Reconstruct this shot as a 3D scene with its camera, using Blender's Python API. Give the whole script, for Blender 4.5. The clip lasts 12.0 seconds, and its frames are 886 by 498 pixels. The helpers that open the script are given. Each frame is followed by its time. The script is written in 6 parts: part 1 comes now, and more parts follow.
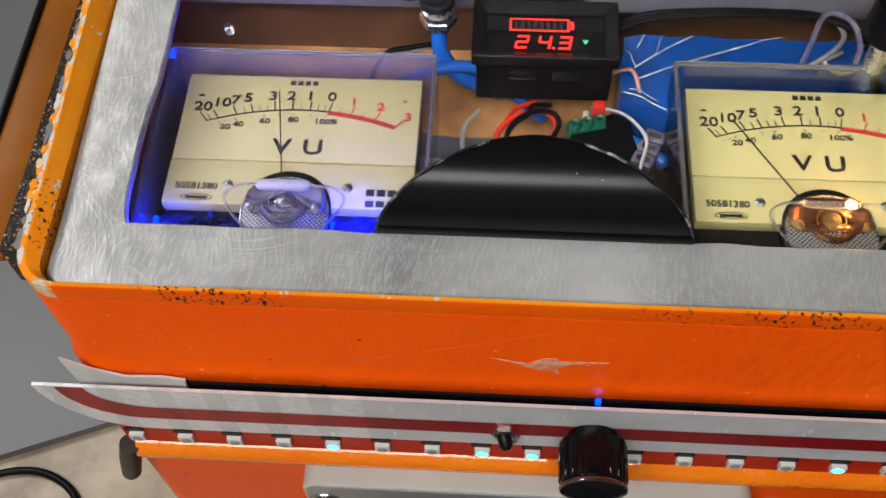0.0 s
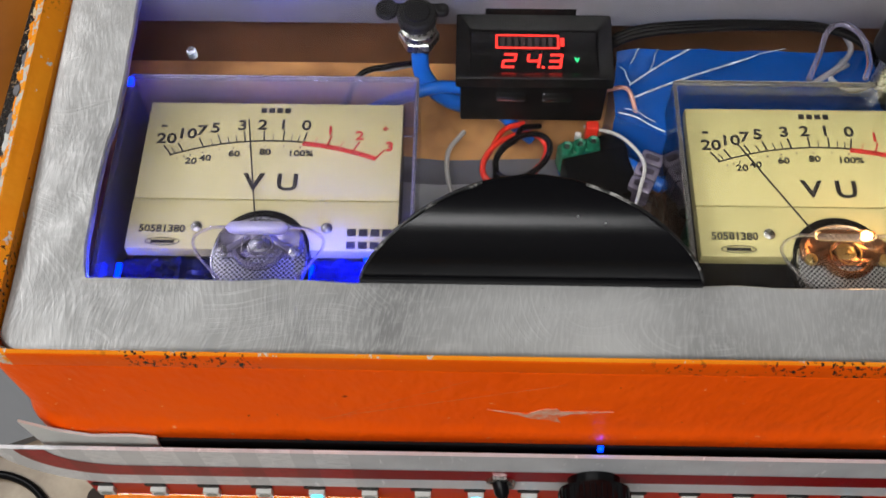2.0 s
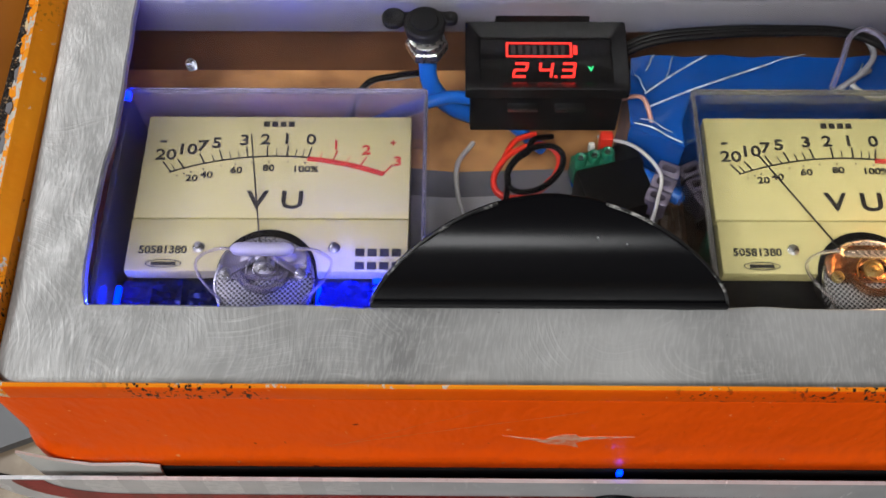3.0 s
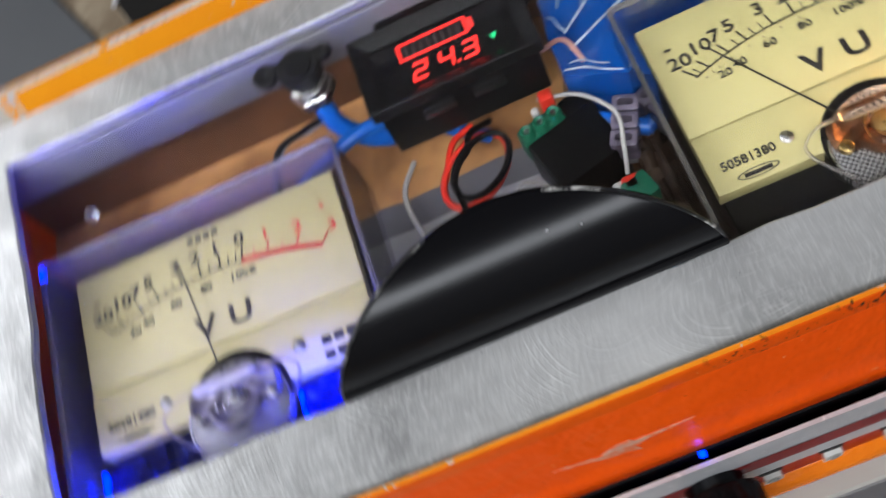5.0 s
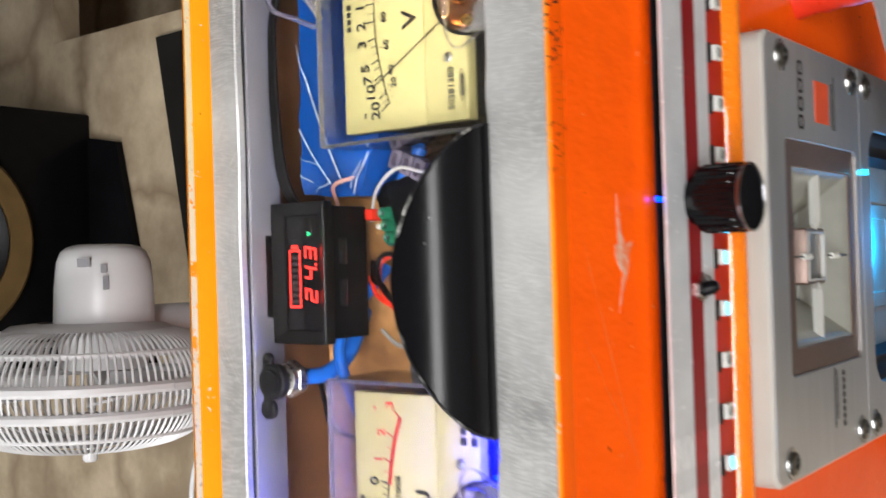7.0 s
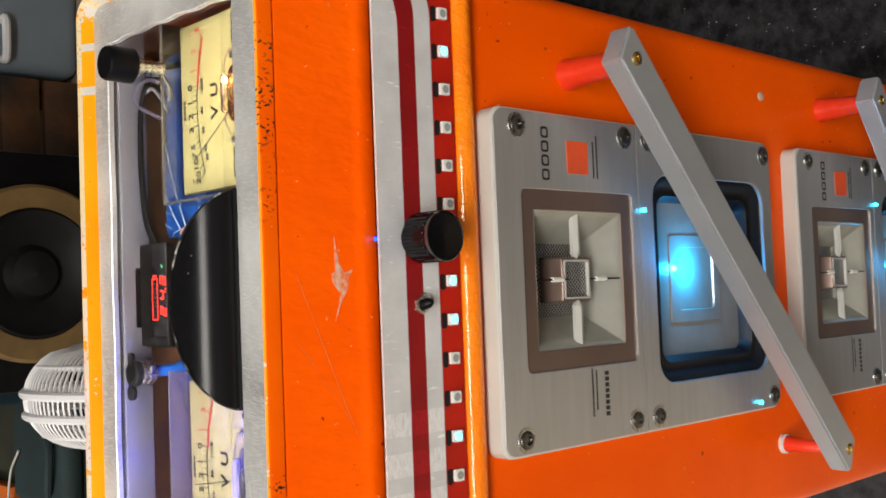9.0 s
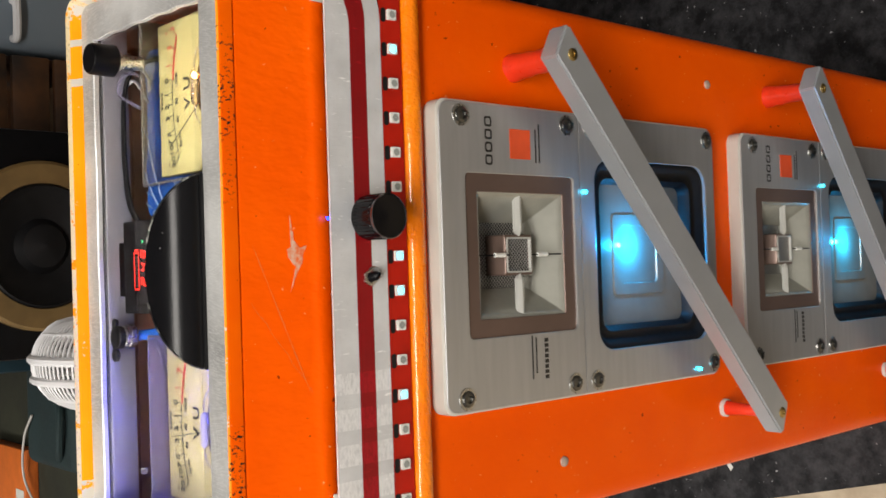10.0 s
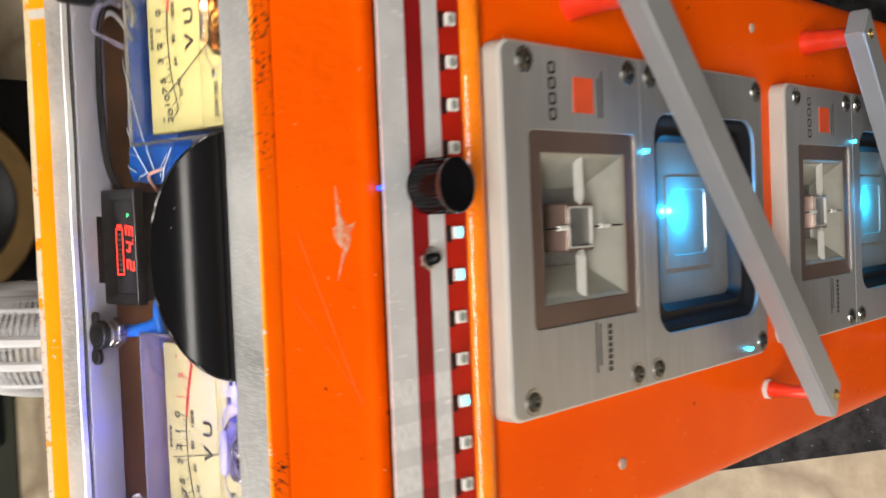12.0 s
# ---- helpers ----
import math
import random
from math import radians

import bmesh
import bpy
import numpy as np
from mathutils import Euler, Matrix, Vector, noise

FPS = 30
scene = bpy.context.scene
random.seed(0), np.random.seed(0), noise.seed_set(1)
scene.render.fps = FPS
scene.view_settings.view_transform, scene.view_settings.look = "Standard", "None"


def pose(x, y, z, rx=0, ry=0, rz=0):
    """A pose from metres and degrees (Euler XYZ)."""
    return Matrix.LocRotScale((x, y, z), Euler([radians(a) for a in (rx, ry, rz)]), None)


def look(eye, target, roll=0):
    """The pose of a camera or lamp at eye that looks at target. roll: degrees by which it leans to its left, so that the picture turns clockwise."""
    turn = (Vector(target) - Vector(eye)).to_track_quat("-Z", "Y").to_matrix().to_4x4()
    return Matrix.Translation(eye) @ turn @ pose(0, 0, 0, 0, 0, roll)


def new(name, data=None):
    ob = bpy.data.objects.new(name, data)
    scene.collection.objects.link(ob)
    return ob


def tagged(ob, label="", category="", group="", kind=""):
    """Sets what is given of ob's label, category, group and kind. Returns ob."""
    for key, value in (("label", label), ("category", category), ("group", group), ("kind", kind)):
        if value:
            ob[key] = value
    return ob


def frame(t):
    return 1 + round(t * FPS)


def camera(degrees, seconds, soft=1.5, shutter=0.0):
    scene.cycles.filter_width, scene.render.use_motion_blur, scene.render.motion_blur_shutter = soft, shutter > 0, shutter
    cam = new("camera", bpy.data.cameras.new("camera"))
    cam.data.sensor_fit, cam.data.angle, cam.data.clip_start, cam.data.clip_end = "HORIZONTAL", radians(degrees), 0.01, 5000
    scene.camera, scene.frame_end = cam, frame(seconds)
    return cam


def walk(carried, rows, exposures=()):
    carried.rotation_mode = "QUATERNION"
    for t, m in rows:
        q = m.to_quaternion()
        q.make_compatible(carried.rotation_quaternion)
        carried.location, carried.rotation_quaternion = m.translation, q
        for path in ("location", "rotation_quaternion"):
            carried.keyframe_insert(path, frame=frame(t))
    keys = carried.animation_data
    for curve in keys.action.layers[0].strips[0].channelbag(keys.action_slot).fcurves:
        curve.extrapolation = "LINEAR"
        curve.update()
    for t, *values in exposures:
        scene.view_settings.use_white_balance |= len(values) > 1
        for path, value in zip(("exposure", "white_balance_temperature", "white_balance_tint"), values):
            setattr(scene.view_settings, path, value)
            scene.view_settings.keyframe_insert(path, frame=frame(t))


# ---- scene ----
cam = camera(46.1, 12.0, shutter=0.5)
PATH = [
    (0, (-0.015, -0.121, 0.333), (-0.114, 0.903, -1.382), -2.6),
    (0.5, (-0.022, -0.113, 0.331), (-0.118, 0.887, -1.398), -2.8),
    (1, (-0.024, -0.106, 0.33), (-0.097, 0.879, -1.409), -2.2),
    (1.5, (-0.023, -0.101, 0.325), (-0.052, 0.88, -1.418), -0.4),
    (2, (-0.023, -0.091, 0.325), (-0.054, 0.876, -1.425), -0.8),
    (2.5, (-0.025, -0.083, 0.322), (-0.048, 0.877, -1.432), -0.6),
    (3, (-0.028, -0.078, 0.32), (-0.048, 0.866, -1.443), -0.8),
    (3.2, (-0.029, -0.075, 0.32), (-0.04, 0.865, -1.446), -0.4),
    (4.8, (0.011, -0.062, 0.289), (-0.257, 0.852, -1.47), -28.1),
    (5, (0.012, -0.054, 0.291), (-0.238, 0.885, -1.457), -36.5),
    (5.5, (0.008, -0.049, 0.301), (-0.151, 1.045, -1.365), -59.8),
    (6, (0.02, -0.06, 0.298), (-0.115, 1.079, -1.34), -80.4),
    (6.5, (0.015, -0.074, 0.305), (-0.013, 1.089, -1.322), -89.7),
    (7, (0.001, -0.136, 0.324), (0.027, 1.089, -1.257), -90.8),
    (7.2, (-0.007, -0.161, 0.326), (0.038, 1.105, -1.222), -90.1),
    (8.8, (-0.012, -0.307, 0.31), (0.089, 1.134, -1.074), -89.6),
    (9, (-0.006, -0.325, 0.312), (0.082, 1.125, -1.062), -89.8),
    (9.5, (-0.005, -0.354, 0.32), (0.038, 1.109, -1.044), -90.9),
    (10, (-0.007, -0.385, 0.323), (0.031, 1.09, -1.027), -90.9),
    (10.5, (0.004, -0.427, 0.335), (0.031, 1.064, -0.998), -92.2),
    (11, (0.017, -0.459, 0.336), (0.009, 1.046, -0.981), -92.2),
    (11.5, (0.016, -0.41, 0.322), (-0.027, 1.096, -0.993), -93.1),
    (12, (0.008, -0.269, 0.31), (-0.062, 1.062, -1.181), -94.5),
]
Z0 = 0.66  # height of the light strip above the floor; all places below count z from that strip
walk(cam, [(t, pose(0, 0, Z0) @ look(eye, target, roll)) for t, eye, target, roll in PATH],
     exposures=[(0, -0.75, 6300, 10), (1.5, -0.8, 6200, 10), (3.2, -0.95, 6100, 10), (4.8, -0.9, 5800, 10), (5.2, -0.5, 5900, 10), (5.5, -0.33, 6000, 10), (6.0, -0.33, 6000, 10), (7.2, -0.12, 6300, 10), (8.8, -0.15, 6700, 10), (10.0, -0.15, 6700, 10), (12.0, 0.0, 6700, 10)])

# ---- world and lights ----
world = bpy.data.worlds.new("world")
scene.world = world
world.use_nodes = True
world.node_tree.nodes["Background"].inputs[0].default_value = (0.8, 0.85, 1.0, 1)
world.node_tree.nodes["Background"].inputs[1].default_value = 0.02


def lamp(name, kind, energy, colour, m, size=0.1, size_y=None):
    data = bpy.data.lights.new(name, kind)
    data.energy, data.color = energy, colour
    if kind == "AREA":
        data.shape, data.size, data.size_y = "RECTANGLE", size, size_y or size
    else:
        data.shadow_soft_size = size
    ob = new(name, data)
    ob.matrix_world = m
    return ob


# Ceiling lamps out of view; the second is added to brighten the cover plate.
lamp("unseen_ceiling_light", "AREA", 58, (1.0, 0.97, 0.93), pose(-0.45, -0.95, Z0 + 1.6), 1.5, 0.5)
lamp("unseen_ceiling_light", "AREA", 45, (1.0, 0.97, 0.93), pose(-1.55, 0.95, Z0 + 1.6), 0.6, 1.0)


# ---- materials ----
def nodes_of(name):
    m = bpy.data.materials.new(name)
    m.use_nodes = True
    nt = m.node_tree
    return m, nt, nt.nodes["Principled BSDF"]


def noise_node(nt, scale, detail=4.0, stretch=(1, 1, 1), rough=0.55):
    co = nt.nodes.new("ShaderNodeTexCoord")
    mp = nt.nodes.new("ShaderNodeMapping")
    mp.inputs["Scale"].default_value = stretch
    nt.links.new(co.outputs["Object"], mp.inputs["Vector"])
    n = nt.nodes.new("ShaderNodeTexNoise")
    n.inputs["Scale"].default_value, n.inputs["Detail"].default_value, n.inputs["Roughness"].default_value = scale, detail, rough
    nt.links.new(mp.outputs["Vector"], n.inputs["Vector"])
    return n


def ramp(nt, src, a, b, ca=(0, 0, 0, 1), cb=(1, 1, 1, 1)):
    r = nt.nodes.new("ShaderNodeValToRGB")
    r.color_ramp.elements[0].position, r.color_ramp.elements[1].position = a, b
    r.color_ramp.elements[0].color, r.color_ramp.elements[1].color = ca, cb
    nt.links.new(src, r.inputs["Fac"])
    return r.outputs["Color"]


def mix(nt, fac, a, b):
    m = nt.nodes.new("ShaderNodeMix")
    m.data_type = "RGBA"
    for sock, v in ((m.inputs["Factor"], fac), (m.inputs["A"], a), (m.inputs["B"], b)):
        if isinstance(v, (int, float)):
            sock.default_value = v
        elif isinstance(v, tuple):
            sock.default_value = (*v[:3], 1)
        else:
            nt.links.new(v, sock)
    return m.outputs["Result"]


def mul(nt, src, k):
    m = nt.nodes.new("ShaderNodeMath")
    m.operation = "MULTIPLY"
    m.inputs[1].default_value = k
    nt.links.new(src, m.inputs[0])
    return m.outputs["Value"]


def bump(nt, bsdf, src, strength, dist=0.001):
    b = nt.nodes.new("ShaderNodeBump")
    b.inputs["Strength"].default_value, b.inputs["Distance"].default_value = strength, dist
    nt.links.new(src, b.inputs["Height"])
    nt.links.new(b.outputs["Normal"], bsdf.inputs["Normal"])


def surface(name, colour, rough=0.5, metal=0.0, vary=0.25, scale=40.0, fine=400.0, relief=0.15, coat=0.0, stretch=(1, 1, 1), dark=None, spec=0.5):
    """A plain material with coarse and fine variation, and a fine relief."""
    m, nt, b = nodes_of(name)
    coarse, grain = noise_node(nt, scale, 5, stretch), noise_node(nt, fine, 3, stretch)
    d = dark or tuple(c * (1 - vary) for c in colour)
    col = mix(nt, ramp(nt, coarse.outputs["Fac"], 0.35, 0.65), d, colour)
    nt.links.new(col, b.inputs["Base Color"])
    rr_ = ramp(nt, grain.outputs["Fac"], 0.3, 0.7, (max(rough - 0.03, 0.02),) * 3 + (1,), (min(rough + 0.03, 1),) * 3 + (1,))
    nt.links.new(rr_, b.inputs["Roughness"])
    b.inputs["Metallic"].default_value = metal
    b.inputs["Coat Weight"].default_value = coat
    b.inputs["Specular IOR Level"].default_value = spec
    if relief > 0.04:
        bump(nt, b, grain.outputs["Fac"], relief * 0.5, 0.0004)
    return m


def glow(name, colour, strength):
    m, nt, b = nodes_of(name)
    b.inputs["Base Color"].default_value = (*colour, 1)
    b.inputs["Emission Color"].default_value = (*colour, 1)
    b.inputs["Emission Strength"].default_value = strength
    return m


def clear(name, tint=(1, 1, 1), rough=0.02, ior=1.46):
    m, nt, b = nodes_of(name)
    b.inputs["Base Color"].default_value = (*tint, 1)
    b.inputs["Transmission Weight"].default_value = 1.0
    b.inputs["Roughness"].default_value = rough
    b.inputs["IOR"].default_value = ior
    return m


def paint(name, chips=0.0, pale=0.0, chip_colour=(0.02, 0.017, 0.015), low=(0.85, 0.083, 0.0004), high=(0.92, 0.108, 0.0008), gloss=0.30, peel_size=190, peel_depth=0.3, pale_size=60, drip=1.5, flow=0.8, shine=0.07, pale_colour=(0.60, 0.56, 0.49)):
    """Thick brushed orange enamel, with orange peel, specks and, where it is worn, chips and rubbed patches."""
    m, nt, b = nodes_of(name)
    coarse, peel, spots = noise_node(nt, 14, 4), noise_node(nt, peel_size, 2, (1, 1, flow)), noise_node(nt, 330, 2)
    col = mix(nt, ramp(nt, coarse.outputs["Fac"], 0.3, 0.7), low, high)
    col = mix(nt, ramp(nt, spots.outputs["Fac"], 0.725, 0.755), col, (0.95, 0.32, 0.12))
    pits = noise_node(nt, 250, 2, (1, 1, 0.8))
    col = mix(nt, ramp(nt, pits.outputs["Fac"], 0.735, 0.765), col, (0.22, 0.012, 0.002))
    if pale:
        wear = noise_node(nt, pale_size, 5, (1, 1, 1), 0.7)
        col = mix(nt, ramp(nt, wear.outputs["Fac"], 0.62 - pale, 0.64 - pale), col, pale_colour)
    if chips:
        chip = noise_node(nt, 700, 4, (1, 1, 0.7), 0.6)
        field = noise_node(nt, 22, 2)
        fac = nt.nodes.new("ShaderNodeMath")
        fac.operation = "MULTIPLY"
        nt.links.new(ramp(nt, chip.outputs["Fac"], 0.62 - chips, 0.64 - chips), fac.inputs[0])
        nt.links.new(ramp(nt, field.outputs["Fac"], 0.48, 0.56), fac.inputs[1])
        col = mix(nt, fac.outputs["Value"], col, chip_colour)
    nt.links.new(col, b.inputs["Base Color"])
    b.inputs["Roughness"].default_value = gloss
    b.inputs["Specular IOR Level"].default_value = shine
    drips = nt.nodes.new("ShaderNodeMath")
    drips.operation = "MULTIPLY_ADD"
    nt.links.new(noise_node(nt, 75, 3, (1, 1, 0.5), 0.6).outputs["Fac"], drips.inputs[0])
    drips.inputs[1].default_value = drip
    nt.links.new(peel.outputs["Fac"], drips.inputs[2])
    bump(nt, b, drips.outputs["Value"], peel_depth, 0.0011)
    return m


def brushed(name, base=(0.60, 0.60, 0.59), rough=0.42):
    """Hand-sanded aluminium: fine short scratches that swirl a little, cloudy painted sheen and a few dark stains."""
    m, nt, b = nodes_of(name)
    co = nt.nodes.new("ShaderNodeTexCoord")
    warp = nt.nodes.new("ShaderNodeTexNoise")
    warp.inputs["Scale"].default_value = 14
    nt.links.new(co.outputs["Object"], warp.inputs["Vector"])
    add = nt.nodes.new("ShaderNodeMix")
    add.data_type = "VECTOR"
    add.inputs["Factor"].default_value = 0.03
    nt.links.new(co.outputs["Object"], add.inputs["A"])
    nt.links.new(warp.outputs["Color"], add.inputs["B"])

    def grain(scale, stretch, detail):
        mp = nt.nodes.new("ShaderNodeMapping")
        mp.inputs["Scale"].default_value = stretch
        nt.links.new(add.outputs["Result"], mp.inputs["Vector"])
        n = nt.nodes.new("ShaderNodeTexNoise")
        n.inputs["Scale"].default_value, n.inputs["Detail"].default_value = scale, detail
        nt.links.new(mp.outputs["Vector"], n.inputs["Vector"])
        return n.outputs["Fac"]
    lines, cross = grain(1500, (1, 0.12, 1), 4), grain(900, (0.10, 1, 1), 3)
    cloud, stain = noise_node(nt, 17, 4, (1, 1, 1), 0.55), noise_node(nt, 240, 5, (1, 1, 1), 0.7)
    # Broad clouds put the plate's bright and dark sheen into its colour.
    col = mix(nt, ramp(nt, cloud.outputs["Fac"], 0.3, 0.7), tuple(c * 0.50 for c in base), tuple(c * 1.15 for c in base))
    vor = nt.nodes.new("ShaderNodeTexVoronoi")
    vor.inputs["Scale"].default_value = 11
    nt.links.new(add.outputs["Result"], vor.inputs["Vector"])
    arcs = nt.nodes.new("ShaderNodeTexNoise")
    arcs.noise_dimensions = "1D"
    arcs.inputs["Scale"].default_value, arcs.inputs["Detail"].default_value = 95, 5
    nt.links.new(vor.outputs["Distance"], arcs.inputs["W"])
    broken = nt.nodes.new("ShaderNodeMath")
    broken.operation = "MULTIPLY"
    nt.links.new(ramp(nt, arcs.outputs["Fac"], 0.50, 0.72), broken.inputs[0])
    nt.links.new(ramp(nt, noise_node(nt, 60, 4).outputs["Fac"], 0.46, 0.66), broken.inputs[1])
    col = mix(nt, mul(nt, broken.outputs["Value"], 0.24), col, tuple(min(1, c * 1.45) for c in base))
    col = mix(nt, mul(nt, ramp(nt, lines, 0.45, 0.70), 0.42), col, tuple(min(1, c * 1.22) for c in base))
    col = mix(nt, mul(nt, ramp(nt, cross, 0.60, 0.76), 0.18), col, tuple(min(1, c * 1.3) for c in base))
    col = mix(nt, ramp(nt, stain.outputs["Fac"], 0.71, 0.77), col, (0.22, 0.22, 0.22))
    nt.links.new(col, b.inputs["Base Color"])
    nt.links.new(ramp(nt, cloud.outputs["Fac"], 0.3, 0.7, (rough + 0.10,) * 3 + (1,), (rough - 0.05,) * 3 + (1,)), b.inputs["Roughness"])
    b.inputs["Metallic"].default_value = 0.4
    dents = nt.nodes.new("ShaderNodeMath")
    dents.operation = "MULTIPLY_ADD"
    nt.links.new(noise_node(nt, 40, 2).outputs["Fac"], dents.inputs[0])
    dents.inputs[1].default_value = 16.0
    swirl = nt.nodes.new("ShaderNodeMath")
    swirl.operation = "MULTIPLY_ADD"
    nt.links.new(broken.outputs["Value"], swirl.inputs[0])
    swirl.inputs[1].default_value = 0.45
    nt.links.new(lines, swirl.inputs[2])
    nt.links.new(swirl.outputs["Value"], dents.inputs[2])
    bump(nt, b, dents.outputs["Value"], 0.30, 0.0003)
    return m


ORANGE = paint("orange_enamel", peel_depth=0.16)
ORANGE_THICK = paint("thick_dripped_orange_enamel", peel_depth=0.42, drip=3.5, flow=0.5, shine=0.09)
ORANGE_CHIPPED = paint("chipped_orange_enamel", chips=0.045, low=(0.84, 0.085, 0.0005), high=(0.90, 0.135, 0.0015))
# Ridge enamel with the light strip's amber glow put into its colour.
AMBER_ORANGE = paint("amber_lit_specked_enamel", chips=0.0, pale=0.0, low=(0.90, 0.16, 0.002), high=(0.94, 0.26, 0.006), gloss=0.17, peel_size=420, peel_depth=0.9)
ORANGE_WORN = paint("worn_orange_enamel", chips=0.035, pale=-0.005, low=(0.88, 0.21, 0.005), high=(0.92, 0.36, 0.018), pale_size=170)
RIM_EDGE = paint("flaking_rim_enamel", chips=0.02, pale=0.13, pale_size=170, low=(0.88, 0.20, 0.004), high=(0.92, 0.40, 0.02), chip_colour=(0.16, 0.14, 0.11), gloss=0.35, peel_size=420, peel_depth=0.6)
RIM_BARE = paint("rubbed_cream_rim", pale=0.19, pale_size=75, low=(0.90, 0.24, 0.004), high=(0.94, 0.42, 0.015), gloss=0.35, peel_depth=0.2)
RIM_CREAM = paint("flaked_cream_primer", chips=0.03, pale=0.22, pale_size=120, low=(0.90, 0.24, 0.004), high=(0.94, 0.42, 0.015), chip_colour=(0.40, 0.33, 0.22), gloss=0.35, peel_depth=0.3, pale_colour=(0.70, 0.57, 0.34))
AMBER_WORN = paint("worn_amber_enamel", low=(0.93, 0.30, 0.004), high=(0.95, 0.40, 0.010), pale=-0.03, pale_size=120, gloss=0.3)
ALU = brushed("sanded_aluminium", rough=0.36)
BAR_ALU = surface("satin_anodised_aluminium", (0.43, 0.445, 0.465), 0.42, 0.55, 0.08, 30, 700, 0.08)
PANEL_ALU = surface("satin_speaker_aluminium", (0.48, 0.485, 0.49), 0.36, 0.7, 0.08, 20, 900, 0.1, stretch=(1, 1, 12))
PLASTIC_EDGE = surface("pale_grey_plastic", (0.54, 0.52, 0.47), 0.45, 0, 0.1, 30, 500, 0.1)
BROWN = surface("brown_metallic_frame", (0.17, 0.115, 0.095), 0.34, 0.5, 0.15, 30, 600, 0.0)
HORN = surface("ivory_horn_plastic", (0.36, 0.36, 0.315), 0.2, 0.35, 0.15, 60, 500, 0.01)
VANE = surface("glossy_white_vane", (0.50, 0.50, 0.47), 0.18, 0.1, 0.05, 60, 500, 0.01)
BLACK = surface("black_plastic", (0.005, 0.005, 0.006), 0.34, 0, 0.3, 60, 900, 0.1, spec=0.12)
GLOSS_BLACK = surface("gloss_black_plastic", (0.004, 0.004, 0.005), 0.18, 0, 0.3, 40, 700, 0.03, spec=0.4)
HOOD_BLACK, _nt, _b = nodes_of("worn_black_plastic")
_b.inputs["Base Color"].default_value, _b.inputs["Specular IOR Level"].default_value = (0.004, 0.004, 0.005, 1), 0.20
_nt.links.new(ramp(_nt, noise_node(_nt, 420, 2).outputs["Fac"], 0.765, 0.80, (0.004, 0.004, 0.005, 1), (0.28, 0.28, 0.28, 1)), _b.inputs["Base Color"])
_nt.links.new(ramp(_nt, noise_node(_nt, 25, 5).outputs["Fac"], 0.3, 0.7, (0.22,) * 3 + (1,), (0.28,) * 3 + (1,)), _b.inputs["Roughness"])
KNOB_BLACK = surface("black_knob_plastic", (0.004, 0.004, 0.005), 0.14, 0, 0.3, 40, 700, 0.0, spec=0.22)
RUBBER = surface("black_rubber", (0.007, 0.007, 0.008), 0.5, 0, 0.3, 50, 600, 0.15, spec=0.25)
CONE = surface("smoky_flat_diaphragm", (0.27, 0.24, 0.20), 0.22, 0.3, 0.25, 26, 500, 0.05)
DARK_CHROME = surface("dark_chrome_edge", (0.22, 0.22, 0.24), 0.22, 1.0, 0.2, 80, 800, 0.1)
STEEL = surface("zinc_plated_steel", (0.55, 0.55, 0.53), 0.28, 1.0, 0.2, 80, 800, 0.1)
BRASS = surface("brass_screw", (0.60, 0.43, 0.16), 0.3, 1.0, 0.2, 80, 800, 0.1)
DARK = surface("recess_shade", (0.008, 0.008, 0.008), 0.7)
RED_TUBE = surface("red_heat_shrink", (0.80, 0.045, 0.015), 0.3, 0, 0.25, 60, 300, 0.3, coat=0.3)
RED_PCB = surface("red_light_strip", (0.50, 0.014, 0.005), 0.35, 0, 0.3, 40, 300, 0.1, spec=0.22)
LED_WHITE = surface("white_led_case", (0.74, 0.74, 0.70), 0.4, 0, 0.05)
CREAM = surface("cream_dial_card", (0.48, 0.425, 0.175), 0.5, 0, 0.07, 30, 900, 0.05)
INK = surface("black_ink", (0.018, 0.016, 0.014), 0.5)
RED_INK = surface("red_ink", (0.55, 0.03, 0.02), 0.5)
ACRYLIC = clear("scuffed_clear_acrylic_sheet", (0.85, 0.85, 0.84), 0.01)
COVER = clear("clear_meter_cover", (0.97, 0.97, 0.99), 0.02)


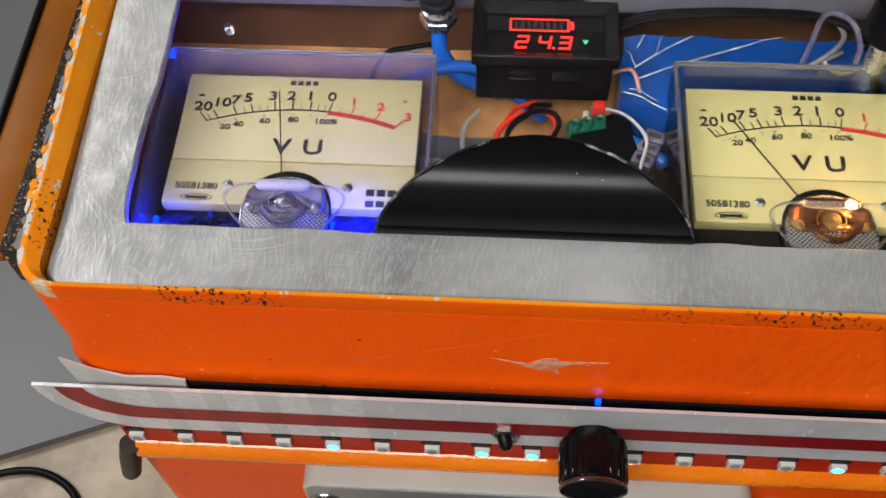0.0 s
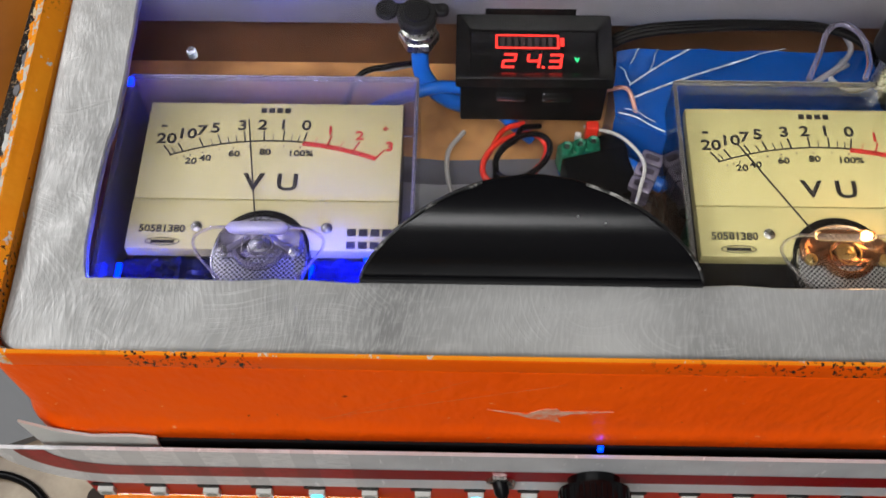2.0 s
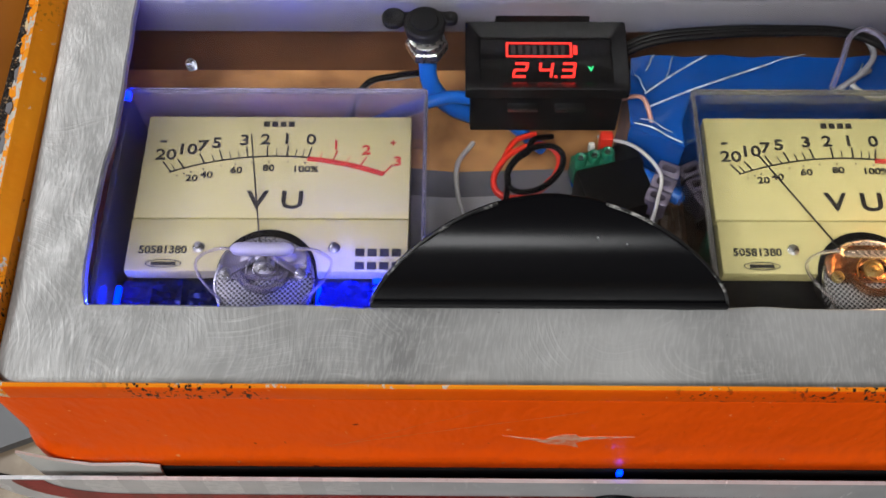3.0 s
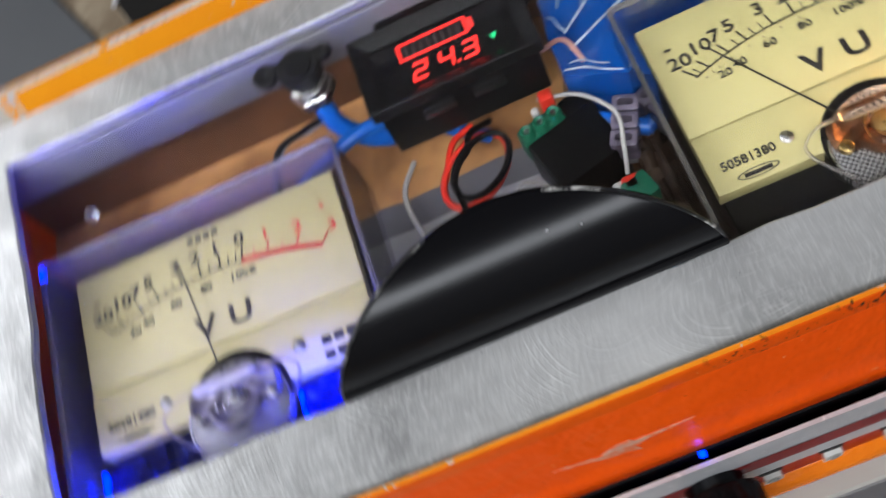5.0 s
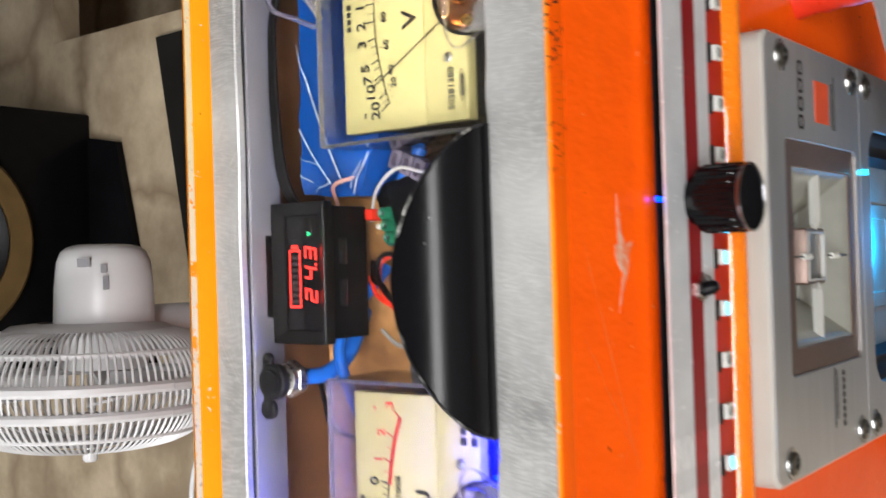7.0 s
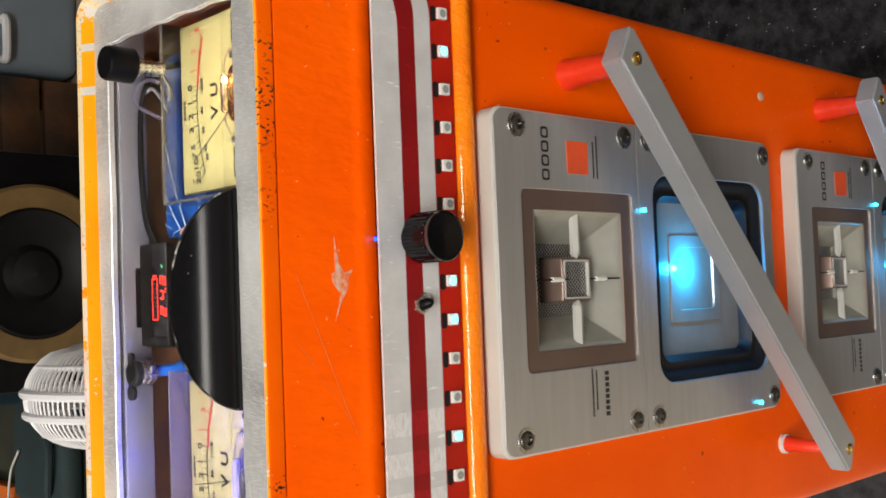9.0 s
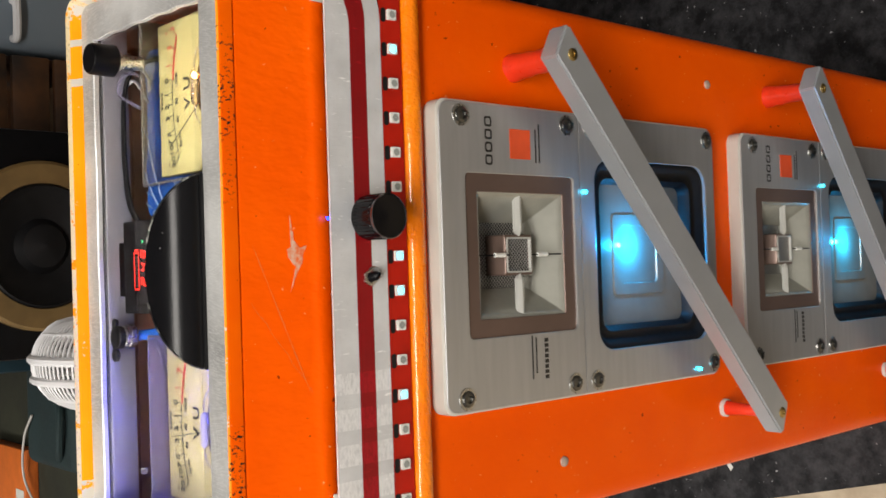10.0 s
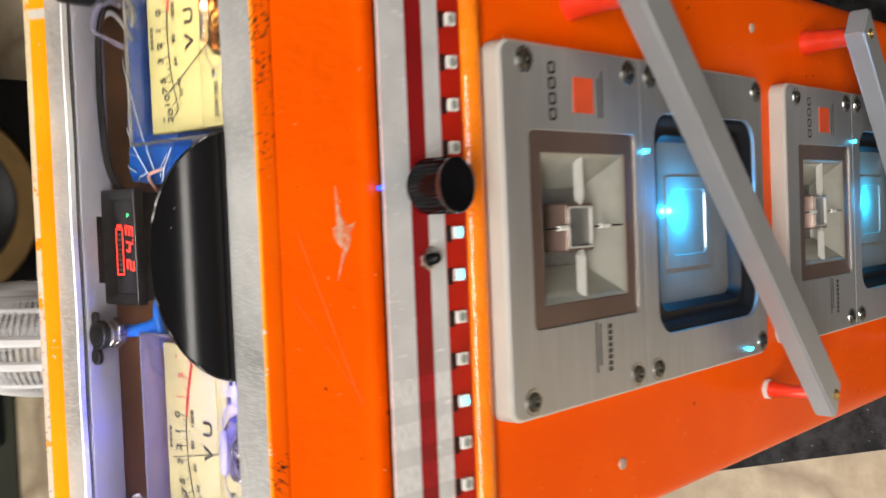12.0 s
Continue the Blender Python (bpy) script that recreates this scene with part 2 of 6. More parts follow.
def reflective_tape(name, dull, bright, rough, metal):
    """Retro-reflective tape: fine crinkles across it, and reflected light painted as bright bands at one end."""
    m, nt, b = nodes_of(name)
    co = nt.nodes.new("ShaderNodeTexCoord")
    sep = nt.nodes.new("ShaderNodeSeparateXYZ")
    nt.links.new(co.outputs["Object"], sep.inputs["Vector"])

    def op(kind, a, k):
        n = nt.nodes.new("ShaderNodeMath")
        n.operation = kind
        nt.links.new(a, n.inputs[0])
        if isinstance(k, (int, float)):
            n.inputs[1].default_value = k
        else:
            nt.links.new(k, n.inputs[1])
        return n.outputs["Value"]
    shine_bands = op("LESS_THAN", op("MODULO", op("ADD", sep.outputs["X"], 0.4895), 0.0165), 0.0098)
    end = op("LESS_THAN", sep.outputs["X"], -0.047)
    crinkle, cloud, dots = noise_node(nt, 420, 4, (1.0, 1, 0.18), 0.7), noise_node(nt, 60, 4), noise_node(nt, 900, 2)
    col = mix(nt, ramp(nt, cloud.outputs["Fac"], 0.3, 0.7), tuple(c * 0.82 for c in dull), dull)
    col = mix(nt, ramp(nt, crinkle.outputs["Fac"], 0.63, 0.72), col, bright)
    glint = noise_node(nt, 700, 3, (0.35, 1, 1), 0.7)
    col = mix(nt, mul(nt, op("MULTIPLY", op("MULTIPLY", shine_bands, end), ramp(nt, glint.outputs["Fac"], 0.36, 0.56)), 0.48), col, bright)
    col = mix(nt, mul(nt, ramp(nt, dots.outputs["Fac"], 0.66, 0.72), 0.5), col, tuple(c * 0.55 for c in dull))
    nt.links.new(col, b.inputs["Base Color"])
    b.inputs["Roughness"].default_value, b.inputs["Metallic"].default_value, b.inputs["Specular IOR Level"].default_value = rough, metal, 0.35
    bump(nt, b, crinkle.outputs["Fac"], 0.22, 0.0006)
    return m


PEARL = reflective_tape("silver_reflective_tape", (0.70, 0.71, 0.73), (0.95, 0.95, 0.96), 0.34, 0.2)
RED_TAPE = reflective_tape("dark_red_reflective_tape", (0.27, 0.004, 0.007), (0.50, 0.008, 0.02), 0.36, 0.1)
BLUE_WRAP = surface("blue_shrink_wrap", (0.007, 0.090, 0.42), 0.14, 0, 0.35, 30, 120, 0.6, coat=0.6)
BLUE_WIRE = surface("blue_cable", (0.012, 0.13, 0.55), 0.3, 0, 0.1)
RED_WIRE = surface("red_cable", (0.72, 0.03, 0.012), 0.35, 0, 0.1)
WHITE_WIRE = surface("white_cable", (0.50, 0.48, 0.45), 0.4, 0, 0.15)
GREEN = surface("green_terminal_block", (0.012, 0.16, 0.08), 0.4, 0, 0.15)
LINER = surface("rusty_orange_interior", (0.86, 0.45, 0.16), 0.38, 0, 0.6, 42, 300, 0.2, dark=(0.27, 0.115, 0.045))
DARK_BROWN = surface("dark_brown_inner_face", (0.20, 0.088, 0.040), 0.5, 0, 0.5, 40, 300, 0.2)
GREY_LINER = surface("grey_primer_patch", (0.20, 0.195, 0.21), 0.5, 0, 0.3, 30, 300, 0.2)
ANGLE_GREY = surface("grey_angle", (0.21, 0.205, 0.235), 0.45, 0.2, 0.15, 40, 300, 0.1)
PALE_PATCH = surface("bare_pale_metal", (0.60, 0.59, 0.58), 0.4, 0.2, 0.2)
# Coil metal beside the lit bulb, the warm glow put into its colour.
WARM_LIT_METAL = surface("warm_lit_coil_parts", (0.50, 0.26, 0.14), 0.25, 1.0, 0.4, 90, 500, 0.2)
TAPE_WHITE = surface("off_white_tape", (0.66, 0.66, 0.62), 0.5, 0, 0.15)
FAN_WHITE = surface("white_fan_plastic", (0.70, 0.70, 0.71), 0.35, 0, 0.06, 20, 400, 0.05)
TAN = surface("tan_speaker_basket", (0.17, 0.105, 0.036), 0.5, 0, 0.25)
GREY_BLUE = surface("blue_grey_lacquer", (0.15, 0.157, 0.165), 0.45, 0, 0.12, 4, 200, 0.05)
GLITTER, _nt, _b = nodes_of("black_glitter_foam")
_v = _nt.nodes.new("ShaderNodeTexVoronoi")
_v.inputs["Scale"].default_value = 1500
_nt.links.new(_nt.nodes.new("ShaderNodeTexCoord").outputs["Object"], _v.inputs["Vector"])
_nt.links.new(ramp(_nt, _v.outputs["Color"], 0.78, 0.92, (0.010, 0.007, 0.005, 1), (0.62, 0.42, 0.22, 1)), _b.inputs["Base Color"])
_b.inputs["Roughness"].default_value = 0.35
bump(_nt, _b, _v.outputs["Distance"], 0.6, 0.001)
MILKY, _nt, _b = nodes_of("pale_clear_plastic_edge")
_b.inputs["Base Color"].default_value, _b.inputs["Transmission Weight"].default_value, _b.inputs["Roughness"].default_value = (0.86, 0.83, 0.80, 1), 0.93, 0.15
# Blue light inside clear edges is put into this tint; a violet cable shares it.
MILKY_VIOLET, _nt, _b = nodes_of("pale_violet_plastic_edge")
_b.inputs["Base Color"].default_value, _b.inputs["Transmission Weight"].default_value, _b.inputs["Roughness"].default_value = (0.80, 0.76, 0.98, 1), 0.92, 0.15
LEATHER = surface("orange_brown_flap", (0.30, 0.098, 0.007), 0.45, 0, 0.35, 20, 300, 0.2, spec=0.15)


def stone_floor():
    """Vinyl with a crazy-paving print in beige, with darker veins."""
    m, nt, b = nodes_of("beige_stone_vinyl")
    co = nt.nodes.new("ShaderNodeTexCoord")
    vo = nt.nodes.new("ShaderNodeTexVoronoi")
    vo.feature = "DISTANCE_TO_EDGE"
    vo.inputs["Scale"].default_value = 5.5
    warp = noise_node(nt, 9, 4)
    mv = nt.nodes.new("ShaderNodeMix")
    mv.data_type = "VECTOR"
    mv.inputs["Factor"].default_value = 0.10
    nt.links.new(co.outputs["Object"], mv.inputs["A"])
    nt.links.new(warp.outputs["Color"], mv.inputs["B"])
    nt.links.new(mv.outputs["Result"], vo.inputs["Vector"])
    cloud = noise_node(nt, 11, 6, (1, 1, 1), 0.65)
    col = mix(nt, ramp(nt, cloud.outputs["Fac"], 0.3, 0.7), (0.25, 0.19, 0.12), (0.54, 0.45, 0.32))
    col = mix(nt, ramp(nt, vo.outputs["Distance"], 0.0, 0.09), (0.25, 0.19, 0.125), col)
    nt.links.new(col, b.inputs["Base Color"])
    b.inputs["Roughness"].default_value = 0.42
    bump(nt, b, cloud.outputs["Fac"], 0.2, 0.002)
    return m


def speckled():
    """Black mat with pale specks."""
    m, nt, b = nodes_of("speckled_black_mat")
    cloud, dots = noise_node(nt, 45, 6, (1, 1, 1), 0.7), noise_node(nt, 210, 2)
    col = mix(nt, ramp(nt, cloud.outputs["Fac"], 0.4, 0.72), (0.003, 0.003, 0.004), (0.042, 0.042, 0.046))
    col = mix(nt, ramp(nt, dots.outputs["Fac"], 0.715, 0.755), col, (0.30, 0.30, 0.31))
    nt.links.new(col, b.inputs["Base Color"])
    b.inputs["Roughness"].default_value, b.inputs["Specular IOR Level"].default_value = 0.6, 0.2
    bump(nt, b, cloud.outputs["Fac"], 0.5, 0.003)
    return m


def perforated(name, pitch, flat, light=0.20):
    """Metal sheet with rows of small round holes, set askew; flat: the axis that it faces."""
    m, nt, b = nodes_of(name)
    co = nt.nodes.new("ShaderNodeTexCoord")
    mp = nt.nodes.new("ShaderNodeMapping")
    s = 1 / pitch
    mp.inputs["Scale"].default_value = (s, 0, s) if flat == "y" else (s, s, 0)
    mp.inputs["Rotation"].default_value = (0, radians(45), 0) if flat == "y" else (0, 0, radians(45))
    nt.links.new(co.outputs["Object"], mp.inputs["Vector"])
    vo = nt.nodes.new("ShaderNodeTexVoronoi")
    vo.inputs["Scale"].default_value = 1.0
    vo.inputs["Randomness"].default_value = 0.0
    nt.links.new(mp.outputs["Vector"], vo.inputs["Vector"])
    nt.links.new(ramp(nt, vo.outputs["Distance"], 0.36, 0.44, (0.004, 0.004, 0.004, 1), (light, light, light * 0.97, 1)), b.inputs["Base Color"])
    b.inputs["Metallic"].default_value, b.inputs["Roughness"].default_value = 0.4, 0.4
    return m


AMBER_ORANGE.node_tree.nodes["Principled BSDF"].inputs["Coat Weight"].default_value = 0.7
STONE, SPECKLED = stone_floor(), speckled()
MESH, COIL_MESH = perforated("perforated_metal", 0.00155, "y", 0.30), perforated("fine_perforated_metal", 0.0010, "z", 0.40)

# ---- building helpers ----
ORIGIN = {}


def thing(name, at, label, category, group="", kind=""):
    """An Empty at a place counted like everything below."""
    ob = new(name)
    ob.location = (at[0], at[1], at[2] + Z0)
    ob.empty_display_size = 0.02
    ORIGIN[ob.name] = Vector(at)
    return tagged(ob, label, category, group, kind)


def mesh_of(bm, material, origin, smooth=30):
    bmesh.ops.recalc_face_normals(bm, faces=bm.faces)
    bmesh.ops.translate(bm, verts=bm.verts, vec=-Vector(origin))
    me = bpy.data.meshes.new("mesh")
    for f in bm.faces:
        f.smooth = smooth > 0
    for e in bm.edges:
        e.smooth = len(e.link_faces) == 2 and e.calc_face_angle(0) < radians(smooth)
    bm.to_mesh(me)
    bm.free()
    me.materials.append(material)
    return me


def part(name, bm, material, parent, label="", smooth=40):
    """Links a bmesh as one mesh under a thing or a part."""
    o = ORIGIN[parent.name]
    me = mesh_of(bm, material, o, smooth)
    me.name = name
    ob = new(name, me)
    ob.parent = parent
    ORIGIN[ob.name] = o
    return tagged(ob, label)


def solid(name, bm, material, at, label, category, group="", kind="", smooth=40):
    """A thing that is one mesh."""
    me = mesh_of(bm, material, at, smooth)
    me.name = name
    ob = new(name, me)
    ob.location = (at[0], at[1], at[2] + Z0)
    ORIGIN[ob.name] = Vector(at)
    return tagged(ob, label, category, group, kind)


def piece(name, me, at, parent, turn=None, label=""):
    """A further object on a shared mesh whose own origin is its middle."""
    ob = new(name, me)
    ob.parent = parent
    m = Matrix.Translation(Vector(at) - ORIGIN[parent.name])
    ob.matrix_basis = m @ turn if turn else m
    ORIGIN[ob.name] = Vector(at)
    return tagged(ob, label)


def B():
    return bmesh.new()


def box(bm, x0, x1, y0, y1, z0, z1, bevel=0.0, m=None, seg=2):
    t = B()
    bmesh.ops.create_cube(t, size=1)
    bmesh.ops.scale(t, verts=t.verts, vec=(x1 - x0, y1 - y0, z1 - z0))
    if bevel:
        bmesh.ops.bevel(t, geom=t.edges[:], offset=bevel, segments=seg, affect="EDGES", profile=0.5)
    bmesh.ops.translate(t, verts=t.verts, vec=((x0 + x1) / 2, (y0 + y1) / 2, (z0 + z1) / 2))
    if m:
        bmesh.ops.transform(t, verts=t.verts, matrix=m)
    return merge(bm, t)


def merge(bm, t):
    me = bpy.data.meshes.new("tmp")
    t.to_mesh(me)
    t.free()
    bm.from_mesh(me)
    bpy.data.meshes.remove(me)
    return bm


def lathe(bm, p0, p1, profile, seg=32, cap=True):
    """Turns (along, radius) pairs round the line from p0 towards p1; along counts in metres from p0."""
    p0, p1 = Vector(p0), Vector(p1)
    q = (p1 - p0).to_track_quat("Z", "Y")
    rings = []
    for a, r in profile:
        rings.append([bm.verts.new(p0 + q @ Vector((r * math.cos(2 * math.pi * k / seg), r * math.sin(2 * math.pi * k / seg), a))) for k in range(seg)])
    for u, v in zip(rings, rings[1:]):
        for k in range(seg):
            bm.faces.new((u[k], u[(k + 1) % seg], v[(k + 1) % seg], v[k]))
    if cap:
        bm.faces.new(rings[0][::-1])
        bm.faces.new(rings[-1])
    return bm


def rod(bm, p0, p1, r, seg=20, bevel=0.0):
    d = (Vector(p1) - Vector(p0)).length
    prof = [(0, r), (d, r)] if not bevel else [(0, r - bevel), (bevel, r), (d - bevel, r), (d, r - bevel)]
    return lathe(bm, p0, p1, prof, seg)


def tube(bm, pts, r, seg=8, steps=8):
    """A cable along a smooth curve through the points."""
    P = [Vector(p) for p in pts]
    P = [P[0] * 2 - P[1]] + P + [P[-1] * 2 - P[-2]]
    line = []
    for a, b, c, d in zip(P, P[1:], P[2:], P[3:]):
        for k in range(steps):
            t = k / steps
            line.append(0.5 * (2 * b + (c - a) * t + (2 * a - 5 * b + 4 * c - d) * t * t + (3 * b - a - 3 * c + d) * t ** 3))
    line.append(P[-2])
    rings, up = [], Vector((0.3, 0.2, 1)).normalized()
    for k, p in enumerate(line):
        d = (line[min(k + 1, len(line) - 1)] - line[max(k - 1, 0)]).normalized()
        side = d.cross(up)
        side = side.normalized() if side.length > 1e-4 else Vector((1, 0, 0))
        up = side.cross(d).normalized()
        rings.append([bm.verts.new(p + r * (math.cos(a) * side + math.sin(a) * up)) for a in [2 * math.pi * j / seg for j in range(seg)]])
    for u, v in zip(rings, rings[1:]):
        for k in range(seg):
            bm.faces.new((u[k], u[(k + 1) % seg], v[(k + 1) % seg], v[k]))
    bm.faces.new(rings[0][::-1])
    bm.faces.new(rings[-1])
    return bm


def rrect(a0, a1, b0, b1, r, n=6):
    """A rounded rectangle as (a, b) pairs, anticlockwise; r: one radius, or four (from the low corner on)."""
    rs = (r,) * 4 if isinstance(r, (int, float)) else r
    out = []
    for (ca, cb), q, s in (((a0, b0), 180, 0), ((a1, b0), 270, 1), ((a1, b1), 0, 2), ((a0, b1), 90, 3)):
        rad = max(rs[s], 1e-5)
        oa, ob_ = ca + (rad if ca == a0 else -rad), cb + (rad if cb == b0 else -rad)
        for k in range(n + 1):
            g = radians(q + 90 * k / n)
            out.append((oa + rad * math.cos(g), ob_ + rad * math.sin(g)))
    return out


def at_z(pts, z):
    return [(a, b, z) for a, b in pts]


def at_y(pts, y):
    return [(a, y, b) for a, b in pts]


def loft(bm, loops, cap0=False, cap1=False, ring=False):
    vs = [[bm.verts.new(p) for p in lp] for lp in loops]
    n = len(vs[0])
    pairs = list(zip(vs, vs[1:])) + ([(vs[-1], vs[0])] if ring else [])
    for u, v in pairs:
        for k in range(n):
            bm.faces.new((u[k], u[(k + 1) % n], v[(k + 1) % n], v[k]))
    if cap0:
        bm.faces.new(vs[0][::-1])
    if cap1:
        bm.faces.new(vs[-1])
    return bm


def prism(bm, pts, axis, lo, hi):
    """A flat outline carried along an axis."""
    f = {"z": lambda a, b, c: (a, b, c), "y": lambda a, b, c: (a, c, b), "x": lambda a, b, c: (c, a, b)}[axis]
    return loft(bm, [[f(a, b, lo) for a, b in pts], [f(a, b, hi) for a, b in pts]], True, True)


def lettering(text, size, place, material, parent, name="lettering", wide=1.0, font_lift=0.00015):
    """Printed characters lying face up, their middle at the place."""
    cu = bpy.data.curves.new("text", "FONT")
    cu.body, cu.size, cu.align_x, cu.align_y = text, size, "CENTER", "CENTER"
    cu.extrude, cu.resolution_u, cu.offset = font_lift, 3, size * 0.018
    tmp = bpy.data.objects.new("text", cu)
    scene.collection.objects.link(tmp)
    me = bpy.data.meshes.new_from_object(tmp.evaluated_get(bpy.context.evaluated_depsgraph_get()))
    bpy.data.objects.remove(tmp)
    me.materials.clear()
    me.materials.append(material)
    return piece(name, me, place, parent, Matrix.Diagonal((wide, 1, 1, 1)))


# ---- the room ----
FLOOR = -0.66
b = box(B(), -2.2, 2.4, -1.9, 2.6, FLOOR - 0.05, FLOOR)
solid("floor", b, STONE, (0, 0, FLOOR), "beige stone-patterned vinyl floor", "floor", kind="structure")
WARM_WALL = surface("warm_pale_plaster_wall", (0.15, 0.13, 0.12), 0.8, 0, 0.12, 3, 90, 0.2)
CEIL = surface("dull_white_ceiling", (0.55, 0.53, 0.50), 0.8, 0, 0.08, 3, 90, 0.2)
PALE_WALL = surface("pale_plaster_wall", (0.26, 0.25, 0.235), 0.8, 0, 0.12, 3, 90, 0.2)
for nm, ext, mat_, lab in (("wall_north", (-2.2, 2.4, 2.6, 2.7), WARM_WALL, "warm pale plaster wall of the room"), ("wall_south", (-2.2, 2.4, -2.0, -1.9), PALE_WALL, "pale plaster wall of the room"), ("wall_east", (2.4, 2.5, -2.0, 2.7), PALE_WALL, "pale plaster wall of the room"), ("wall_west", (-2.3, -2.2, -2.0, 2.7), PALE_WALL, "pale plaster wall of the room")):
    solid(nm, box(B(), *ext, FLOOR, 1.75), mat_, ((ext[0] + ext[1]) / 2, (ext[2] + ext[3]) / 2, FLOOR), lab, "wall", kind="structure")
solid("ceiling", box(B(), -2.3, 2.5, -2.0, 2.7, 1.75, 1.8), CEIL, (0, 0, 1.75), "plain dull white ceiling", "ceiling", kind="structure")
LAMP_WHITE = surface("white_lamp_housing", (0.75, 0.75, 0.73), 0.4, 0, 0.08)
DIFFUSER = glow("lit_diffuser", (1.0, 0.97, 0.93), 2.0)
# Fixtures out of view, built round the two lamps.
for x, y, hx, hy in ((-0.45, -0.95, 0.75, 0.25), (-1.55, 0.95, 0.30, 0.50)):
    fixture = thing("unseen_ceiling_lamp", (x, y, 1.612), "white ceiling lamp, out of view, with a wide lit diffuser", "lamp", "ceiling lamps")
    part("housing", box(B(), x - hx - 0.02, x + hx + 0.02, y - hy - 0.02, y + hy + 0.02, 1.625, 1.68, 0.006), LAMP_WHITE, fixture)
    part("diffuser", box(B(), x - hx, x + hx, y - hy, y + hy, 1.612, 1.625, 0.003), DIFFUSER, fixture)
    for s_ in (-1, 1):
        part("hanger", rod(B(), (x + s_ * 0.25, y, 1.678), (x + s_ * 0.25, y, 1.75), 0.006, 10), LAMP_WHITE, fixture)

# black mat under the speaker box
prism(b := B(), [(-0.015, -0.75), (1.25, -0.72), (1.15, 0.90), (-0.10, 0.90), (-0.34, 0.52)], "z", FLOOR, FLOOR + 0.008)
solid("floor_mat", b, SPECKLED, (0.3, -0.2, FLOOR), "speckled black rubber mat lying on the floor", "mat")

# low table behind, with a stone-patterned top
table = thing("low_table", (0.35, 0.95, FLOOR), "low table with a beige stone-patterned vinyl top", "table")
part("tabletop", prism(B(), [(-0.206, 0.42), (0.20, 0.42), (0.27, 0.70), (0.27, 0.96), (1.5, 0.96), (1.5, 2.2), (-0.83, 2.2)], "z", -0.395, -0.36), STONE, table)
for x, ys in ((-0.14, (0.48,)), (-0.70, (2.1,)), (0.16, (0.48,)), (1.44, (1.02, 2.1))):
    for y in ys:
        part("leg", box(B(), x - 0.025, x + 0.025, y - 0.025, y + 0.025, FLOOR, -0.395, 0.003), BLACK, table)
prism(b := B(), [(-0.21, 0.44), (0.25, 0.44), (0.246, 0.762), (-0.15, 0.69), (-0.288, 0.66)], "z", -0.36, -0.355)
solid("table_mat", b, surface("charcoal_mat", (0.011, 0.010, 0.0085), 0.6, 0, 0.3, 20, 400, 0.3, spec=0.25), (0, 0.6, -0.36), "plain black mat lying on the low table", "mat")


# ---- the speaker box ----
X0, X1, Y0, Y1 = -0.146, 0.141, 0.0075, 0.1485
speaker_box = thing("speaker_box", (-0.003, 0.08, FLOOR + 0.008), "home-made portable speaker in a scratched orange metal box", "speaker")

# upper case: a rounded tube with a folded lip and a groove under it
o = lambda d, z: at_z(rrect(X0 + d, X1 - d, Y0 + d, Y1 - d, 0.012 - d), z)
fl = lambda d, z: at_z(rrect(X0, X1, Y0 - d, Y1, 0.012), z)
def crest(x0, x1, y0, y1, r, z_front, z_back):
    """A loop of the rim that rises towards the back."""
    return [(x, y, z_front + (z_back - z_front) * (y - Y0) / (Y1 - Y0)) for x, y in rrect(x0, x1, y0, y1, r)]


b = loft(B(), [o(0, 0.0838), crest(X0, X1, Y0, Y1, 0.012, 0.0896, 0.0950), crest(X0 + 0.0004, X1 - 0.0004, Y0 + 0.0003, Y1 - 0.0012, 0.0118, 0.0905, 0.0988), crest(X0 + 0.0026, X1 - 0.0020, Y0 + 0.0011, 0.1446, 0.0100, 0.0912, 0.1004), crest(X0 + 0.0036, X1 - 0.0027, Y0 + 0.00118, 0.1441, 0.0092, 0.0911, 0.0983), crest(-0.1388, 0.1362, 0.0091, 0.1399, 0.0065, 0.0898, 0.0938), at_z(rrect(-0.1387, 0.1361, 0.0092, 0.1398, 0.0065), 0.0838)], ring=True)
for x in (-0.1105, 0.0945, 0.0985, 0.1155, 0.1190):
    bmesh.ops.bisect_plane(b, geom=b.verts[:] + b.edges[:] + b.faces[:], plane_co=(x, 0, 0.096), plane_no=(1, 0, 0.12))
rim = part("rim", b, ORANGE_WORN, speaker_box, "orange and amber rim with rubbed pale patches", smooth=50)
for mat_ in (ORANGE_CHIPPED, RIM_EDGE, RIM_BARE, AMBER_WORN, RIM_CREAM):
    rim.data.materials.append(mat_)
for f in rim.data.polygons:
    c_ = f.center + ORIGIN[rim.name]
    inside = min(c_.x - X0, X1 - c_.x, c_.y - Y0, Y1 - c_.y)
    if c_.y < 0.018 and abs(c_.x) < 0.13:
        f.material_index = 5 if c_.y > 0.0086 else 0 if f.normal.z > 0.35 else 1
    elif inside < 0.0002 or (c_.y > 0.1475 and abs(c_.x) < 0.13):
        f.material_index = 1
    elif inside < 0.0026 and c_.y < 0.140:
        f.material_index = 2
    elif 0.0031 < inside < 0.0052 and c_.y > 0.128:
        f.material_index = 5
    elif c_.x < -0.132 and c_.y < 0.135:
        f.material_index = 0
    elif c_.x > 0.1302 or (c_.y > 0.128 and (c_.x < -0.1105 or 0.0945 < c_.x < 0.0985 or 0.1155 < c_.x < 0.1190)):
        f.material_index = 3
    else:
        f.material_index = 4
